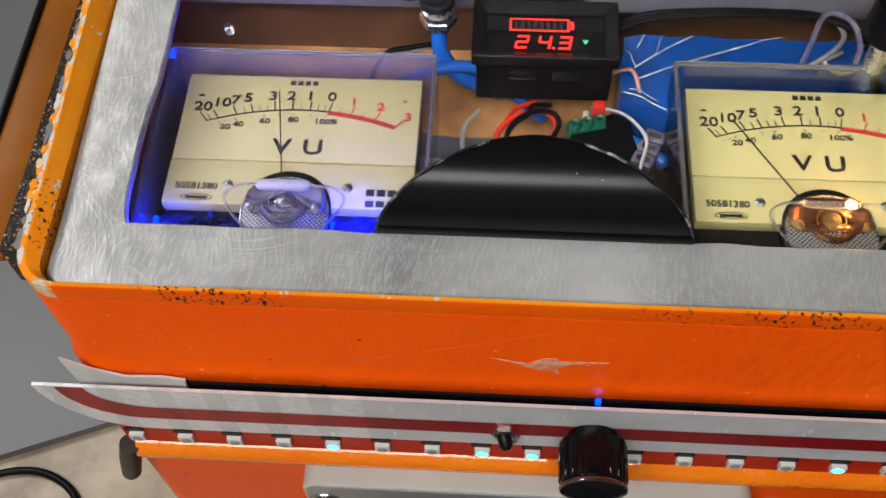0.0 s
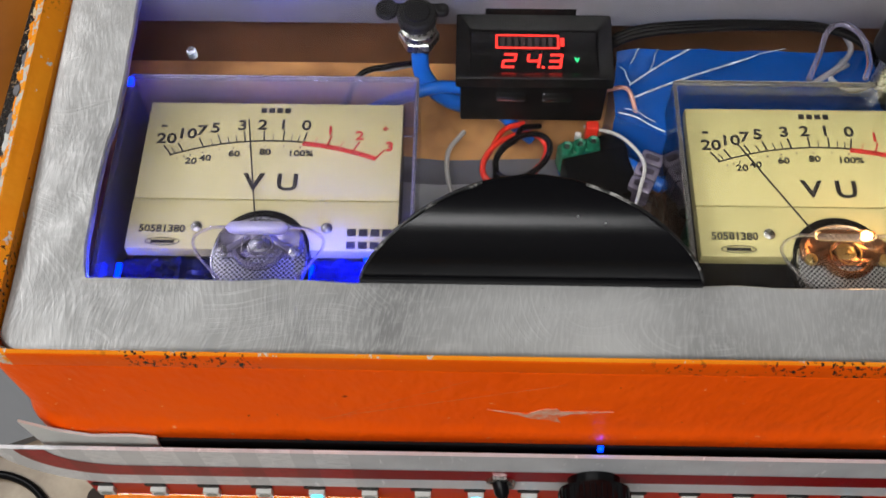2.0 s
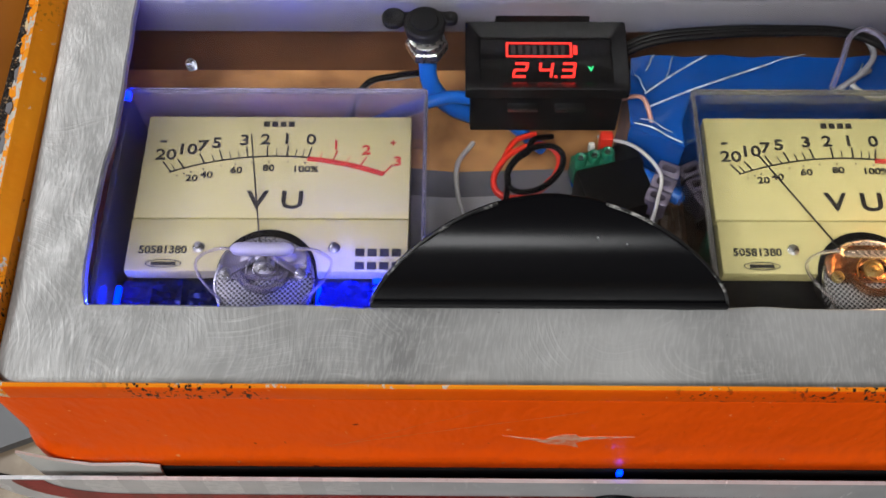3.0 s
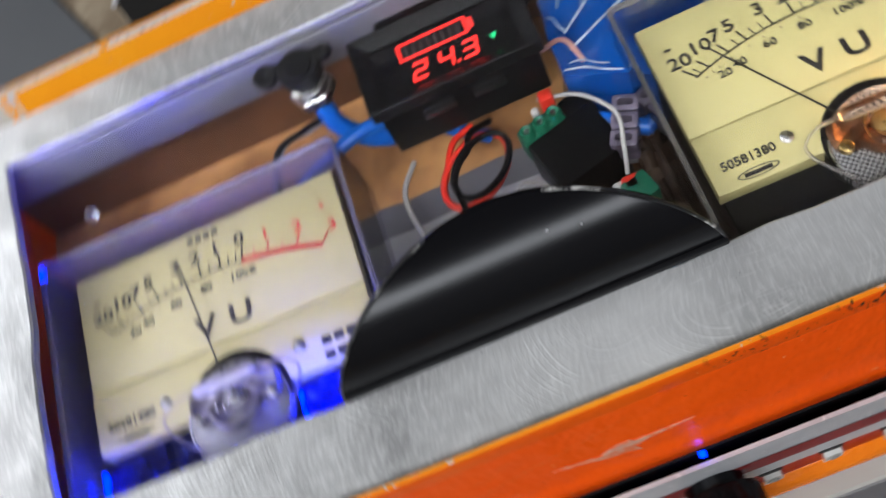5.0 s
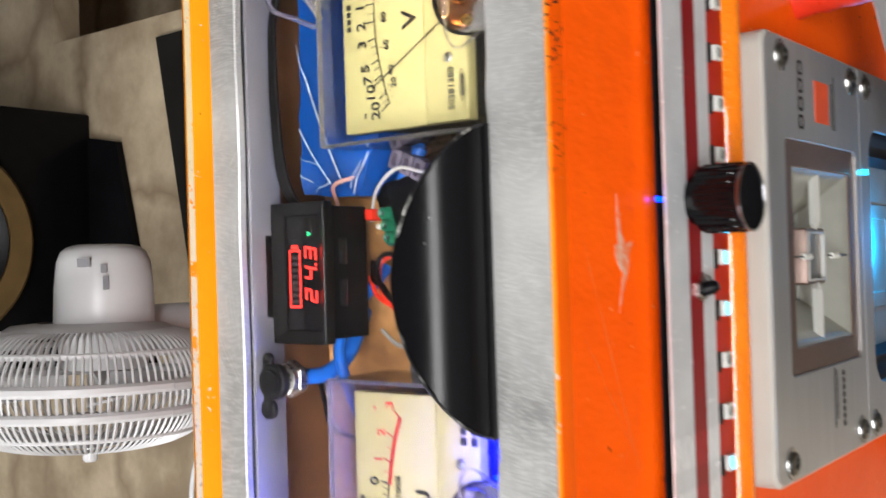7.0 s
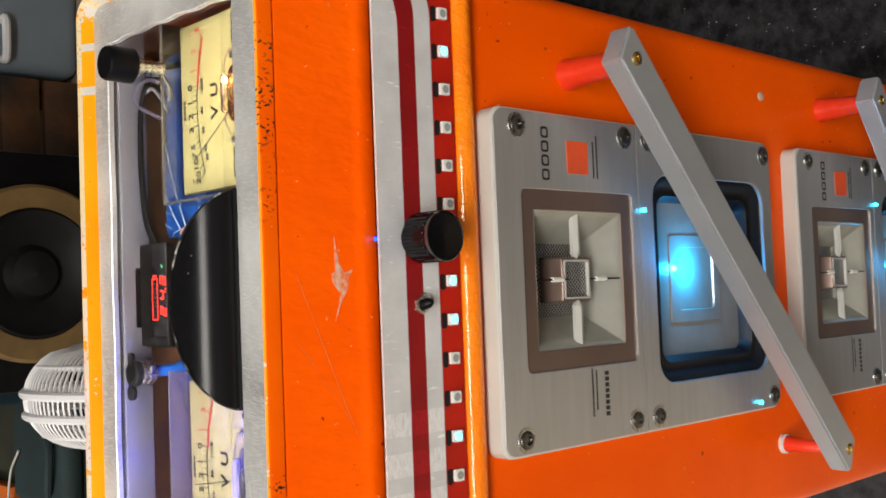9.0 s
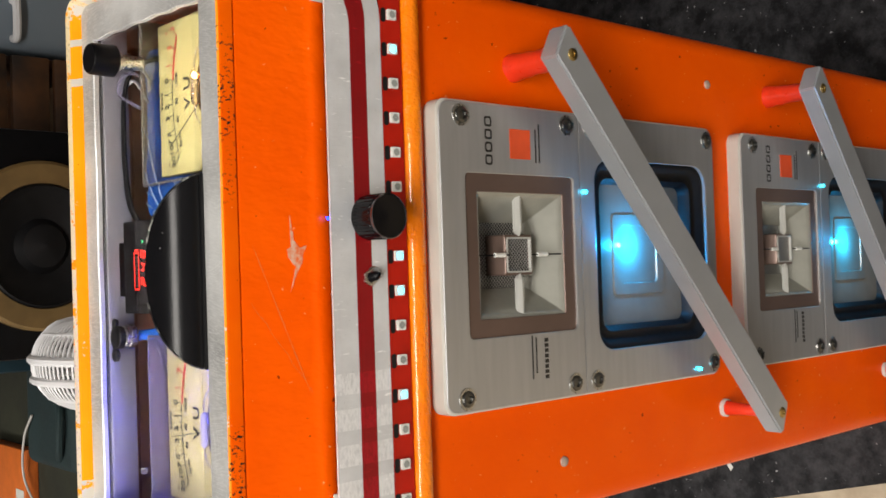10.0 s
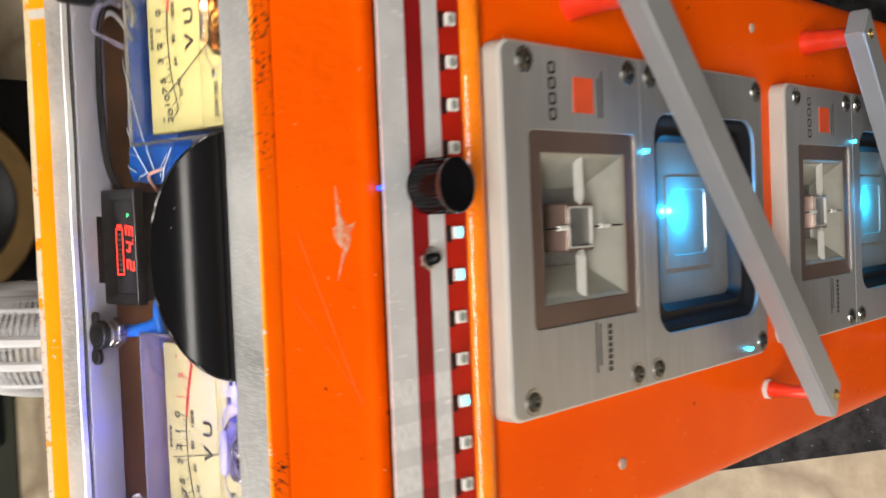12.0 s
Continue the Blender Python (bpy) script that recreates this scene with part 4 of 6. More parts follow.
b = lathe(B(), (0.018, -0.0165, 0.020), (0.018, -1, 0.020), [(0, 0.0099), (0.0016, 0.0097), (0.0012, 0.0001)], 48, False)
part("cap", b, KNOB_BLACK, knob)
sock = thing("toggle_stub", (-0.010, 0.0018, 0.018), "small broken chrome toggle with torn foil round it", "switch")
part("nut", lathe(B(), (-0.010, 0.0006, 0.018), (-0.010, -1, 0.018), [(0, 0.0042), (0.0018, 0.0040), (0.0020, 0.0026), (0.0010, 0.0024)], 6), STEEL, sock, smooth=10)
part("stub", lathe(B(), (-0.010, -0.0005, 0.018), (-0.0085, -0.0065, 0.0165), [(0, 0.0024), (0.004, 0.0022), (0.0055, 0.0012)], 14), BLACK, sock)
part("torn_foil", lathe(B(), (-0.0085, -0.0003, 0.0155), (-0.0085, -1, 0.0150), [(0, 0.0040), (0.0005, 0.0034), (0.0016, 0.0030)], 9, False), STEEL, sock, "torn silver foil", smooth=5)
for x, z in ((-0.1165, -0.117), (0.109, -0.2725)):
    solid("rivet", lathe(B(), (x, 0.0019, z), (x, -1, z), [(0, 0.0030), (0.0010, 0.0027), (0.0016, 0.0014), (0.0017, 0.0003)], 16), surface("scuffed_pale_rivet", (0.55, 0.42, 0.34), 0.5, 0.3), (x, 0.0019, z), "small scuffed rivet in the orange front", "rivet", "rivets in the front")


def scratch(name, pts, width, label, colour=(0.75, 0.22, 0.08)):
    """A ragged rubbed streak, a hair above the paint."""
    b = B()
    rnd = random.Random(7)
    up, lo = [], []
    for k, (x, z) in enumerate(pts):
        w = width * (0.35 + rnd.random()) * (0.4 if k in (0, len(pts) - 1) else 1)
        up.append(b.verts.new((x, 0.00735, z + w)))
        lo.append(b.verts.new((x, 0.00735, z - w)))
    for k in range(len(pts) - 1):
        b.faces.new((lo[k], lo[k + 1], up[k + 1], up[k]))
    part(name, b, surface(name + "_bare", colour, 0.6, 0, 0.3, 300, 900), upper, label)


part("bolt_scratch", prism(B(), [(0.0195, 0.0570), (0.0120, 0.0556), (0.0080, 0.0550), (0.0045, 0.0520), (0.0058, 0.0480), (0.0020, 0.0502), (-0.0020, 0.0508), (-0.0080, 0.0545), (-0.0150, 0.0575), (-0.0085, 0.0556), (-0.0040, 0.0545), (0.0005, 0.0583), (0.0040, 0.0588), (0.0050, 0.0568), (0.0110, 0.0570)], "y", 0.00735, 0.0078), surface("rubbed_bare_scratch", (0.78, 0.50, 0.36), 0.6, 0, 0.3, 420, 900, 0.3, dark=(0.85, 0.16, 0.03)), upper, "pale rubbed scratch shaped like a bolt", smooth=0)
scratch("hair_scratch", [(-0.0190 - 0.0048 * k, 0.0785 - 0.0036 * k + 0.0006 * math.sin(k * 2.3)) for k in range(12)], 0.00012, "long thin scratch in the paint")
scratch("hair_scratch", [(-0.062 + 0.0085 * k, 0.0480 + 0.0036 * k) for k in range(9)], 0.00017, "long pale scratch in the paint", (0.85, 0.27, 0.09))
part("tape_strip", prism(B(), [(-0.1430, 0.0285), (-0.1095, 0.0290), (-0.1085, 0.0395), (-0.1150, 0.0412), (-0.1270, 0.0405), (-0.1360, 0.0450), (-0.1440, 0.0520)], "y", 0.0036, 0.0044), TAPE_WHITE, upper, "curled strip of off-white tape")
part("tape_strip", box(B(), 0.118, 0.1392, 0.0036, 0.0044, 0.0375, 0.0440), TAPE_WHITE, upper, "strip of off-white tape")

# side flaps and latch pegs
x = -0.1465
flap = thing("side_flap", (x, 0.09, 0.06), "orange-brown flap with black glitter foam at the box side", "handle")
for nm, mat_, a, c, z0, z1, lab in (("foam_strip", GLITTER, 0.0, 0.0085, 0.066, 0.0835, "black glitter foam strip"), ("flap_plate", LEATHER, 0.0085, 0.0215, 0.077, 0.0800, ""), ("edge_strip", BLACK, 0.0215, 0.0235, 0.075, 0.0815, "black edge strip")):
    part(nm, box(B(), x - c, x - a, 0.022, 0.150, z0, z1, 0.0006), mat_, flap, lab)
solid("side_flap", prism(B(), [(0.1412, 0.050), (0.155, 0.071), (0.166, 0.110), (0.170, 0.130), (0.168, 0.183), (0.1412, 0.145)], "z", 0.0655, 0.0690), LEATHER, (0.1412, 0.10, 0.0655), "plain orange-brown flap at the box side", "handle")
solid("latch_peg", lathe(B(), (-0.1385, -0.0005, -0.008), (-0.1470, -0.0005, -0.041), [(0, 0.0036), (0.012, 0.0040), (0.030, 0.0036), (0.034, 0.0024)], 16), surface("dark_brown_rubber", (0.035, 0.026, 0.020), 0.5), (-0.1385, -0.0005, -0.008), "dark brown rubber latch peg at the box side", "latch")


tab = B()
prism(tab, [(0.1408, 0.010), (0.1490, 0.006), (0.1580, 0.009), (0.1560, 0.016), (0.1480, 0.022), (0.1408, 0.024)], "z", -0.010, -0.006)
solid("leather_tab", tab, LEATHER, (0.1408, 0.015, -0.010), "torn brown leather tab at the box side", "tab")

# ---- under the window ----
def cable(name, pts, r, material, label):
    solid(name, tube(B(), pts, r), material, pts[0], label, "cable", "cables under the window", smooth=80)


# Coil metal and tube below carry the meter's blue light in their colour.
VIOLET_LIT_STEEL = surface("violet_lit_steel", (0.30, 0.28, 0.34), 0.25, 0.7, 0.4, 120, 600, 0.2)
CLEAR_WALL = clear("clear_plastic_wall", (0.93, 0.93, 0.95), 0.04)
MILKY_TUBE = surface("violet_lit_milky_tube", (0.36, 0.34, 0.46), 0.35, 0, 0.1, 60, 400, 0.0)
# Clear cover with the meter's blue light put into its tint.
VIOLET_COVER = clear("blue_lit_meter_cover", (0.86, 0.85, 0.97), 0.03)


def meter(x, needle_deg, lit):
    """A moving-coil level meter lying face up; x: left edge of its card."""
    warm = lit == "warm"
    vu = thing("level_meter", (x + 0.038, 0.07, 0.040), "cream-faced level meter under a clear cover with " + ("warm lit bulb" if warm else "blue light"), "meter", "level meters")
    P = lambda u, v, z=0.0712: (x + u, v, z)
    Z = 0.071
    part("case", box(B(), x + 0.001, x + 0.0752, 0.0365, 0.0975, 0.040, 0.0665, 0.001), BLACK, vu)
    part("dial", box(B(), x, x + 0.0762, 0.0645, 0.0985, 0.0668, Z, 0.0004), CREAM, vu, "cream dial card")
    part("lower_card", box(B(), x, x + 0.0762, 0.0478, 0.0640, 0.0668, Z + 0.0004, 0.0004), CREAM, vu, "cream lower card")
    b = B()
    O = lambda d, z: at_z(rrect(x - 0.0048 + d, x + 0.0810 - d, 0.0295 + d, 0.1022 - d, 0.0012), z)
    loft(b, [O(0.0006, 0.0790), O(0.0006, 0.050), O(0, 0.050), O(0, 0.0790), O(0.0006, 0.0797)], cap0=True, cap1=True)
    cov_ = part("cover", b, COVER if warm else VIOLET_COVER, vu, "clear plastic cover", 0)
    cov_.visible_shadow = False
    milky = MILKY if warm else MILKY_VIOLET
    part("cover_edge", loft(B(), [O(-0.0001, 0.0785), O(-0.0001, 0.0799), O(0.0011, 0.0799), O(0.0011, 0.0785)], ring=True), milky, vu, "pale clear plastic edge", 30)
    for ext in ((x - 0.0040, x + 0.0802, 0.1010, 0.1014), (x - 0.0042, x - 0.0038, 0.0360, 0.1010), (x + 0.0800, x + 0.0804, 0.0360, 0.1010)):
        part("cover_wall", box(B(), *ext, 0.0560, 0.0786), CLEAR_WALL if warm else MILKY_VIOLET, vu, "pale clear plastic wall")
    # scale
    R0, C = 0.0859, (x + 0.0385, -0.0010)
    ang = lambda u: math.asin((u - 0.0385) / R0)
    def band(u0, u1, r0, r1, mat_, nm):
        b = B()
        loop = []
        n = 24
        for k in range(n + 1):
            g = ang(u0) + (ang(u1) - ang(u0)) * k / n
            loop.append((C[0] + r1 * math.sin(g), C[1] + r1 * math.cos(g)))
        for k in range(n, -1, -1):
            g = ang(u0) + (ang(u1) - ang(u0)) * k / n
            loop.append((C[0] + r0 * math.sin(g), C[1] + r0 * math.cos(g)))
        part(nm, prism(b, loop, "z", Z, Z + 0.0002), mat_, vu)
    band(0.008, 0.047, R0 - 0.00035, R0 + 0.00005, INK, "scale_arc")
    band(0.047, 0.069, R0 - 0.0013, R0 + 0.0002, RED_INK, "red_arc")
    marks = [("20", 0.0085, 0.0065, 0.0850), ("10", 0.0120, 0.0123, 0.0868), ("7", 0.0177, 0.0166, 0.0880), ("5", 0.0228, 0.0206, 0.0890), ("3", 0.0299, 0.0285, 0.0900), ("2", 0.0354, 0.0345, 0.0903), ("1", 0.0410, 0.0406, 0.0905), ("0", 0.0472, 0.0476, 0.0903),
             ("1", 0.0542, 0.0548, 0.0885), ("2", 0.0620, 0.0636, 0.0868), ("3", 0.0690, 0.0726, 0.0830)]
    def stroke(u, inner_, outer_, w, mat_):
        g = ang(u)
        base = Vector((C[0] + R0 * math.sin(g), C[1] + R0 * math.cos(g), Z))
        d_ = base - Vector((x + 0.0385, 0.0420, Z))
        m = Matrix.Translation(base) @ Matrix.Rotation(-math.atan2(d_.x, d_.y), 4, "Z")
        part("tick", box(B(), -w, w, inner_, outer_, 0, 0.0002, 0, m), mat_, vu)
    for k, (txt, u, nx, ny) in enumerate(marks):
        red = k > 7
        stroke(u, -0.0003, 0.0034 if k else 0.0040, 0.00022, RED_INK if red else INK)
        lettering(txt, 0.0050 if not red else 0.0044, (x + nx, ny, Z + 0.0001), RED_INK if red else INK, vu, "numeral", 1.2)
    for u in (0.0098, 0.0205, 0.0252, 0.0275, 0.0380, 0.0434, 0.0455, 0.0505, 0.0580):
        stroke(u, 0, 0.0024, 0.00012, RED_INK if u > 0.047 else INK)
    for txt, u in (("20", 0.0135), ("40", 0.0178), ("60", 0.0265), ("80", 0.0360), ("100%", 0.0470)):
        g = ang(u)
        lettering(txt, 0.0029, (C[0] + (R0 - 0.0042) * math.sin(g), C[1] + (R0 - 0.0042) * math.cos(g), Z + 0.0001), INK, vu, "numeral", 1.2)
    for u in (0.0098, 0.0118, 0.0137, 0.0172, 0.0222, 0.0263, 0.0310, 0.0360, 0.0415, 0.0465):
        g = ang(u)
        part("dot", lathe(B(), (C[0] + (R0 - 0.0020) * math.sin(g), C[1] + (R0 - 0.0020) * math.cos(g), Z), (C[0] + (R0 - 0.0020) * math.sin(g), C[1] + (R0 - 0.0020) * math.cos(g), 1), [(0, 0.00026), (0.0002, 0.00026)], 8), INK, vu)
    for ch, u in (("V", 0.0338), ("U", 0.0436)):
        lettering(ch, 0.0080, (x + u, 0.0700, Z + 0.0001), INK, vu, "lettering", 1.2)
    lettering("-", 0.0050, (x + 0.0052, 0.0900, Z + 0.0001), INK, vu, "lettering", 1.3)
    lettering("+", 0.0034, (x + 0.0712, 0.0893, Z + 0.0001), RED_INK, vu, "lettering")
    lettering("50581380", 0.0033, (x + 0.0098, 0.0541, Z + 0.0005), INK, vu, "lettering", 1.0)
    for k in range(4):
        part("brand_mark", box(B(), x + 0.0335 + 0.0024 * k, x + 0.0352 + 0.0024 * k, 0.0949, 0.0966, Z, Z + 0.0002), INK, vu)
        part("brand_mark", box(B(), x + 0.0620 + 0.0033 * k, x + 0.0645 + 0.0033 * k, 0.0525, 0.0548, Z + 0.0004, Z + 0.0006), INK, vu)
        part("brand_mark", box(B(), x + 0.0620 + 0.0033 * k, x + 0.0645 + 0.0033 * k, 0.0485, 0.0507, Z + 0.0004, Z + 0.0006), INK, vu)
    ell = [(x + 0.0105 + 0.0050 * math.cos(g), 0.0500 + 0.0013 * math.sin(g)) for g in [2 * math.pi * k / 28 for k in range(28)]]
    ell2 = [(x + 0.0105 + 0.0046 * math.cos(g), 0.0500 + 0.0010 * math.sin(g)) for g in [2 * math.pi * k / 28 for k in range(28)]]
    part("oval_mark", loft(B(), [at_z(ell, Z + 0.0006), at_z(ell2, Z + 0.0006)]), INK, vu)
    part("oval_mark", box(B(), x + 0.0072, x + 0.0138, 0.0495, 0.0505, Z + 0.0004, Z + 0.0006), INK, vu)
    for u in (0.0195, 0.0562):
        part("screw", lathe(B(), P(u, 0.0550, Z), P(u, 0.0550, 1), [(0, 0.0017), (0.0008, 0.0016), (0.0014, 0.0008), (0.0014, 0.0001)], 16), STEEL, vu)
    # movement, bulb and leads
    part("magnet", lathe(B(), P(0.0385, 0.0470, 0.0665), P(0.0385, 0.0470, 1), [(0, 0.0135), (0.0052, 0.0135), (0.0056, 0.0125), (0.0056, 0.0001)], 40, False), BLACK, vu)
    # One coil metal, coloured by the light of each meter.
    metal = WARM_LIT_METAL if warm else VIOLET_LIT_STEEL
    part("coil_screen", lathe(B(), P(0.0385, 0.0440, 0.0700), P(0.0385, 0.0440, 1), [(0, 0.0130), (0.0032, 0.0130), (0.0034, 0.0126), (0.0034, 0.0001)], 40, False), COIL_MESH, vu, "perforated round screen")
    part("coil_frame", loft(B(), [at_z(rrect(x + 0.0265 + d, x + 0.0505 - d, 0.0440 + d, 0.0530 - d, 0.003), z) for d, z in ((0, 0.0722), (0, 0.0742), (0.0008, 0.0750), (0.0035, 0.0744), (0.0040, 0.0738))], False, True), metal, vu, "glossy coil frame")
    part("pivot", lathe(B(), P(0.0385, 0.0478, 0.0736), P(0.0385, 0.0478, 1), [(0, 0.0030), (0.0012, 0.0028), (0.0018, 0.0014), (0.0019, 0.0001)], 20, False), BRASS if warm else STEEL, vu, "small bright pivot")
    arc_ = lambda r_, g0, g1, z_, n_=14: [P(0.0385 + r_ * math.cos(radians(g0 + (g1 - g0) * k / n_)), 0.0470 + r_ * math.sin(radians(g0 + (g1 - g0) * k / n_)), z_) for k in range(n_ + 1)]
    part("screen_rim", tube(B(), [P(0.0385 + 0.0130 * math.cos(2 * math.pi * k / 28), 0.0440 + 0.0130 * math.sin(2 * math.pi * k / 28), 0.0733) for k in range(29)], 0.0004, 6, 2), STEEL, vu, "thin bright rim of the screen")
    part("yoke", tube(B(), arc_(0.0066, 195, 345, 0.0752), 0.0011, 8, 3), metal, vu, "curved yoke under the bulb")
    part("hairspring", tube(B(), [P(0.0385 + (0.0018 + 0.00022 * k) * math.cos(k * 0.7), 0.0468 + (0.0018 + 0.00022 * k) * math.sin(k * 0.7), 0.0757) for k in range(15)], 0.00022, 6, 3), BRASS if warm else STEEL, vu, "fine spiral spring")
    for s_ in (-1, 1):
        part("terminal_post", lathe(B(), P(0.0385 + s_ * 0.0098, 0.0452, 0.0745), P(0.0385 + s_ * 0.0098, 0.0452, 1), [(0, 0.0017), (0.0012, 0.0016), (0.0016, 0.0008), (0.0016, 0.0001)], 14, False), BRASS if warm else STEEL, vu)
        part("coil_arm", box(B(), -0.0045, 0.0045, -0.0009, 0.0009, 0, 0.0014, 0.0004, Matrix.Translation(P(0.0385 + s_ * 0.0066, 0.0470, 0.0744)) @ Matrix.Rotation(radians(-35 * s_), 4, "Z")), metal, vu)
    bulb = part("bulb", lathe(B(), P(0.0295, 0.0513, 0.0775), P(0.0475, 0.0513, 0.0775), [(0, 0.0004), (0.0008, 0.0014), (0.0020, 0.0018), (0.0150, 0.0018), (0.0162, 0.0014), (0.0170, 0.0004)], 16), clear(lit + "_bulb_glass", (1.0, 0.9, 0.8), 0.05) if warm else MILKY_TUBE, vu, "small tubular bulb")
    bulb.visible_shadow = False
    if warm:
        part("filament", lathe(B(), P(0.0420, 0.0513, 0.0775), P(0.0450, 0.0513, 0.0775), [(0, 0.0006), (0.0015, 0.0010), (0.0030, 0.0006)], 10), glow("warm_filament", (1.0, 0.55, 0.2), 28), vu, "glowing filament")
    for s_ in (-1, 1):
        tube(b := B(), [P(0.0385 + s_ * 0.0085, 0.0514, 0.0775), P(0.0385 + s_ * 0.0135, 0.0512, 0.0772), P(0.0385 + s_ * 0.0178, 0.0485, 0.0765), P(0.0385 + s_ * 0.0165, 0.0440, 0.0755), P(0.0385 + s_ * 0.0105, 0.0375, 0.0740)], 0.00045)
        part("lead", b, milky, vu, "clear sleeved lead")
    # needle
    g = radians(needle_deg)
    m = Matrix.Translation(P(0.0385, 0.0420, 0.0738)) @ Matrix.Rotation(-g, 4, "Z")
    part("needle", box(B(), -0.00022, 0.00022, 0.0120, 0.0490, 0, 0.0002, 0, m), INK, vu)
    return vu


meter(-0.1165, -9.0, "blue")
meter(0.0440, -31.0, "warm")
# Fourth lamp is added to tint the inner angle, fifth to colour the front.
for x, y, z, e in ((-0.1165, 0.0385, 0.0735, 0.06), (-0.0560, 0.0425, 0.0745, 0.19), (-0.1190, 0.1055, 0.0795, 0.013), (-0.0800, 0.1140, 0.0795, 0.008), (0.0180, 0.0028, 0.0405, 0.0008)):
    lamp("blue_glow_lamp", "POINT", e, (0.03, 0.05, 1.0) if y < 0.1 else (0.06, 0.06, 1.0), pose(x, y, z + Z0), 0.0)
# Blue light on the crumpled foil and film is put into their colours.
BLUE_LIT_FOIL = surface("blue_lit_foil", (0.006, 0.030, 0.75), 0.12, 0.7, 0.5, 200, 500, 0.3)
BLUE_LIT_FILM = surface("blue_lit_film", (0.006, 0.018, 0.22), 0.10, 0.6, 0.5, 200, 500, 0.3)
for x0_, x1_, mat_, lab in ((-0.0650, -0.0425, BLUE_LIT_FOIL, "crumpled foil at the meter's foot, blue light in its colour"), (-0.1170, -0.0910, BLUE_LIT_FILM, "crumpled dark film at the meter's foot, blue light in its colour")):
    b = B()
    grid = [[b.verts.new((x0_ + (x1_ - x0_) * i_ / 16, 0.0370 + 0.0095 * j / 8, 0.0672 + 0.0036 * abs(noise.noise(Vector((x0_ + 0.0013 * i_, 0.0012 * j, 0.3)) * 620)))) for j in range(9)] for i_ in range(17)]
    for i_ in range(16):
        for j in range(8):
            b.faces.new((grid[i_][j], grid[i_ + 1][j], grid[i_ + 1][j + 1], grid[i_][j + 1]))
    bmesh.ops.solidify(b, geom=b.faces[:], thickness=0.0003)
    solid("foil_scrap", b, mat_, ((x0_ + x1_) / 2, 0.042, 0.0668), lab, "foil", smooth=10)
BROWN_SCRAP = surface("torn_brown_tape", (0.16, 0.10, 0.065), 0.35, 0, 0.6, 220, 600, 0.3, dark=(0.035, 0.018, 0.012))
b = B()
grid = [[b.verts.new((0.0335 + 0.0009 * i_ + 0.0003 * math.sin(j * 2.1), 0.0500 + 0.0042 * j, 0.0440 + 0.0075 * abs(noise.noise(Vector((0.0009 * i_, 0.0042 * j, 0.7)) * 260)))) for j in range(9)] for i_ in range(10)]
for i_ in range(9):
    for j in range(8):
        b.faces.new((grid[i_][j], grid[i_ + 1][j], grid[i_ + 1][j + 1], grid[i_][j + 1]))
bmesh.ops.solidify(b, geom=b.faces[:], thickness=0.0003)
box(b, 0.0345, 0.0405, 0.0520, 0.0820, 0.0393, 0.0445)
solid("tape_scrap", b, BROWN_SCRAP, (0.0375, 0.067, 0.0393), "crumpled dark brown tape beside the meter", "tape", smooth=10)
lamp("warm_bulb_light", "POINT", 0.014, (1.0, 0.5, 0.2), pose(0.0875, 0.0513, 0.0793 + Z0), 0.0)
BLUE_GLOW = glow("blue_glow_emission", (0.001, 0.025, 1.0), 10)
# The first three bars glow in place of lit edges of clear plastic.
for x, y0_, y1_, w_, z_ in ((-0.1182, 0.0330, 0.0450, 0.0007, 0.0665), (-0.0905, 0.0365, 0.0450, 0.0003, 0.0668), (-0.0640, 0.0365, 0.0450, 0.0006, 0.0668), (-0.0480, 0.0440, 0.0475, 0.0016, 0.0668), (-0.1212, 0.0985, 0.1015, 0.0008, 0.0776)):
    solid("blue_glow", box(B(), x - w_, x + w_, y0_, y1_, z_, z_ + 0.0016, 0.0002), BLUE_GLOW, (x, (y0_ + y1_) / 2, z_), "tiny glowing blue bar inside the meter", "light", "blue lights in the meter")
# Added glowing block, the supposed source of a blue spot on the front.
solid("blue_glow", box(B(), 0.0172, 0.0188, 0.0027, 0.0040, 0.0366, 0.0392, 0.0002), BLUE_GLOW, (0.018, 0.0033, 0.0366), "tiny added blue glow behind the tape plate", "light")

# black hood in front of the window
EDGE_WEAR, _nt, _b = nodes_of("scuffed_black_edge")
_nt.links.new(ramp(_nt, noise_node(_nt, 160, 5, (1, 1, 1), 0.7).outputs["Fac"], 0.50, 0.60, (0.006, 0.006, 0.007, 1), (0.50, 0.49, 0.46, 1)), _b.inputs["Base Color"])
_b.inputs["Roughness"].default_value = 0.4
b = B()
rows = []
cx, hw = -0.0045, 0.0440
NV, NU = 28, 40
def prof_at(v):
    """The hood's section: upright at the window's edge, level at the crest."""
    g = radians(90 * v)
    return 0.0312 + 0.0200 * (1 - math.cos(g)), 0.0873 + 0.0186 * math.sin(g)
def half_at(v):
    y, z = prof_at(v)
    h = min(1.0, (0.87 * (y - 0.0312) + 0.48 * (z - 0.0873)) / 0.02633)
    return max(0.0020, hw * (1 - h ** 1.3) ** 0.52)
for off in (0.0, 0.0012):
    for i_ in range(NV + 1):
        v = i_ / NV
        half = half_at(v)
        y, z = prof_at(v)
        rows.append([b.verts.new((cx + half * (2 * j / NU - 1), y + off, z - off * 0.6)) for j in range(NU + 1)])
for base in (0, NV + 1):
    for i_ in range(NV):
        for j in range(NU):
            u, v_ = rows[base + i_], rows[base + i_ + 1]
            b.faces.new((u[j], u[j + 1], v_[j + 1], v_[j]))
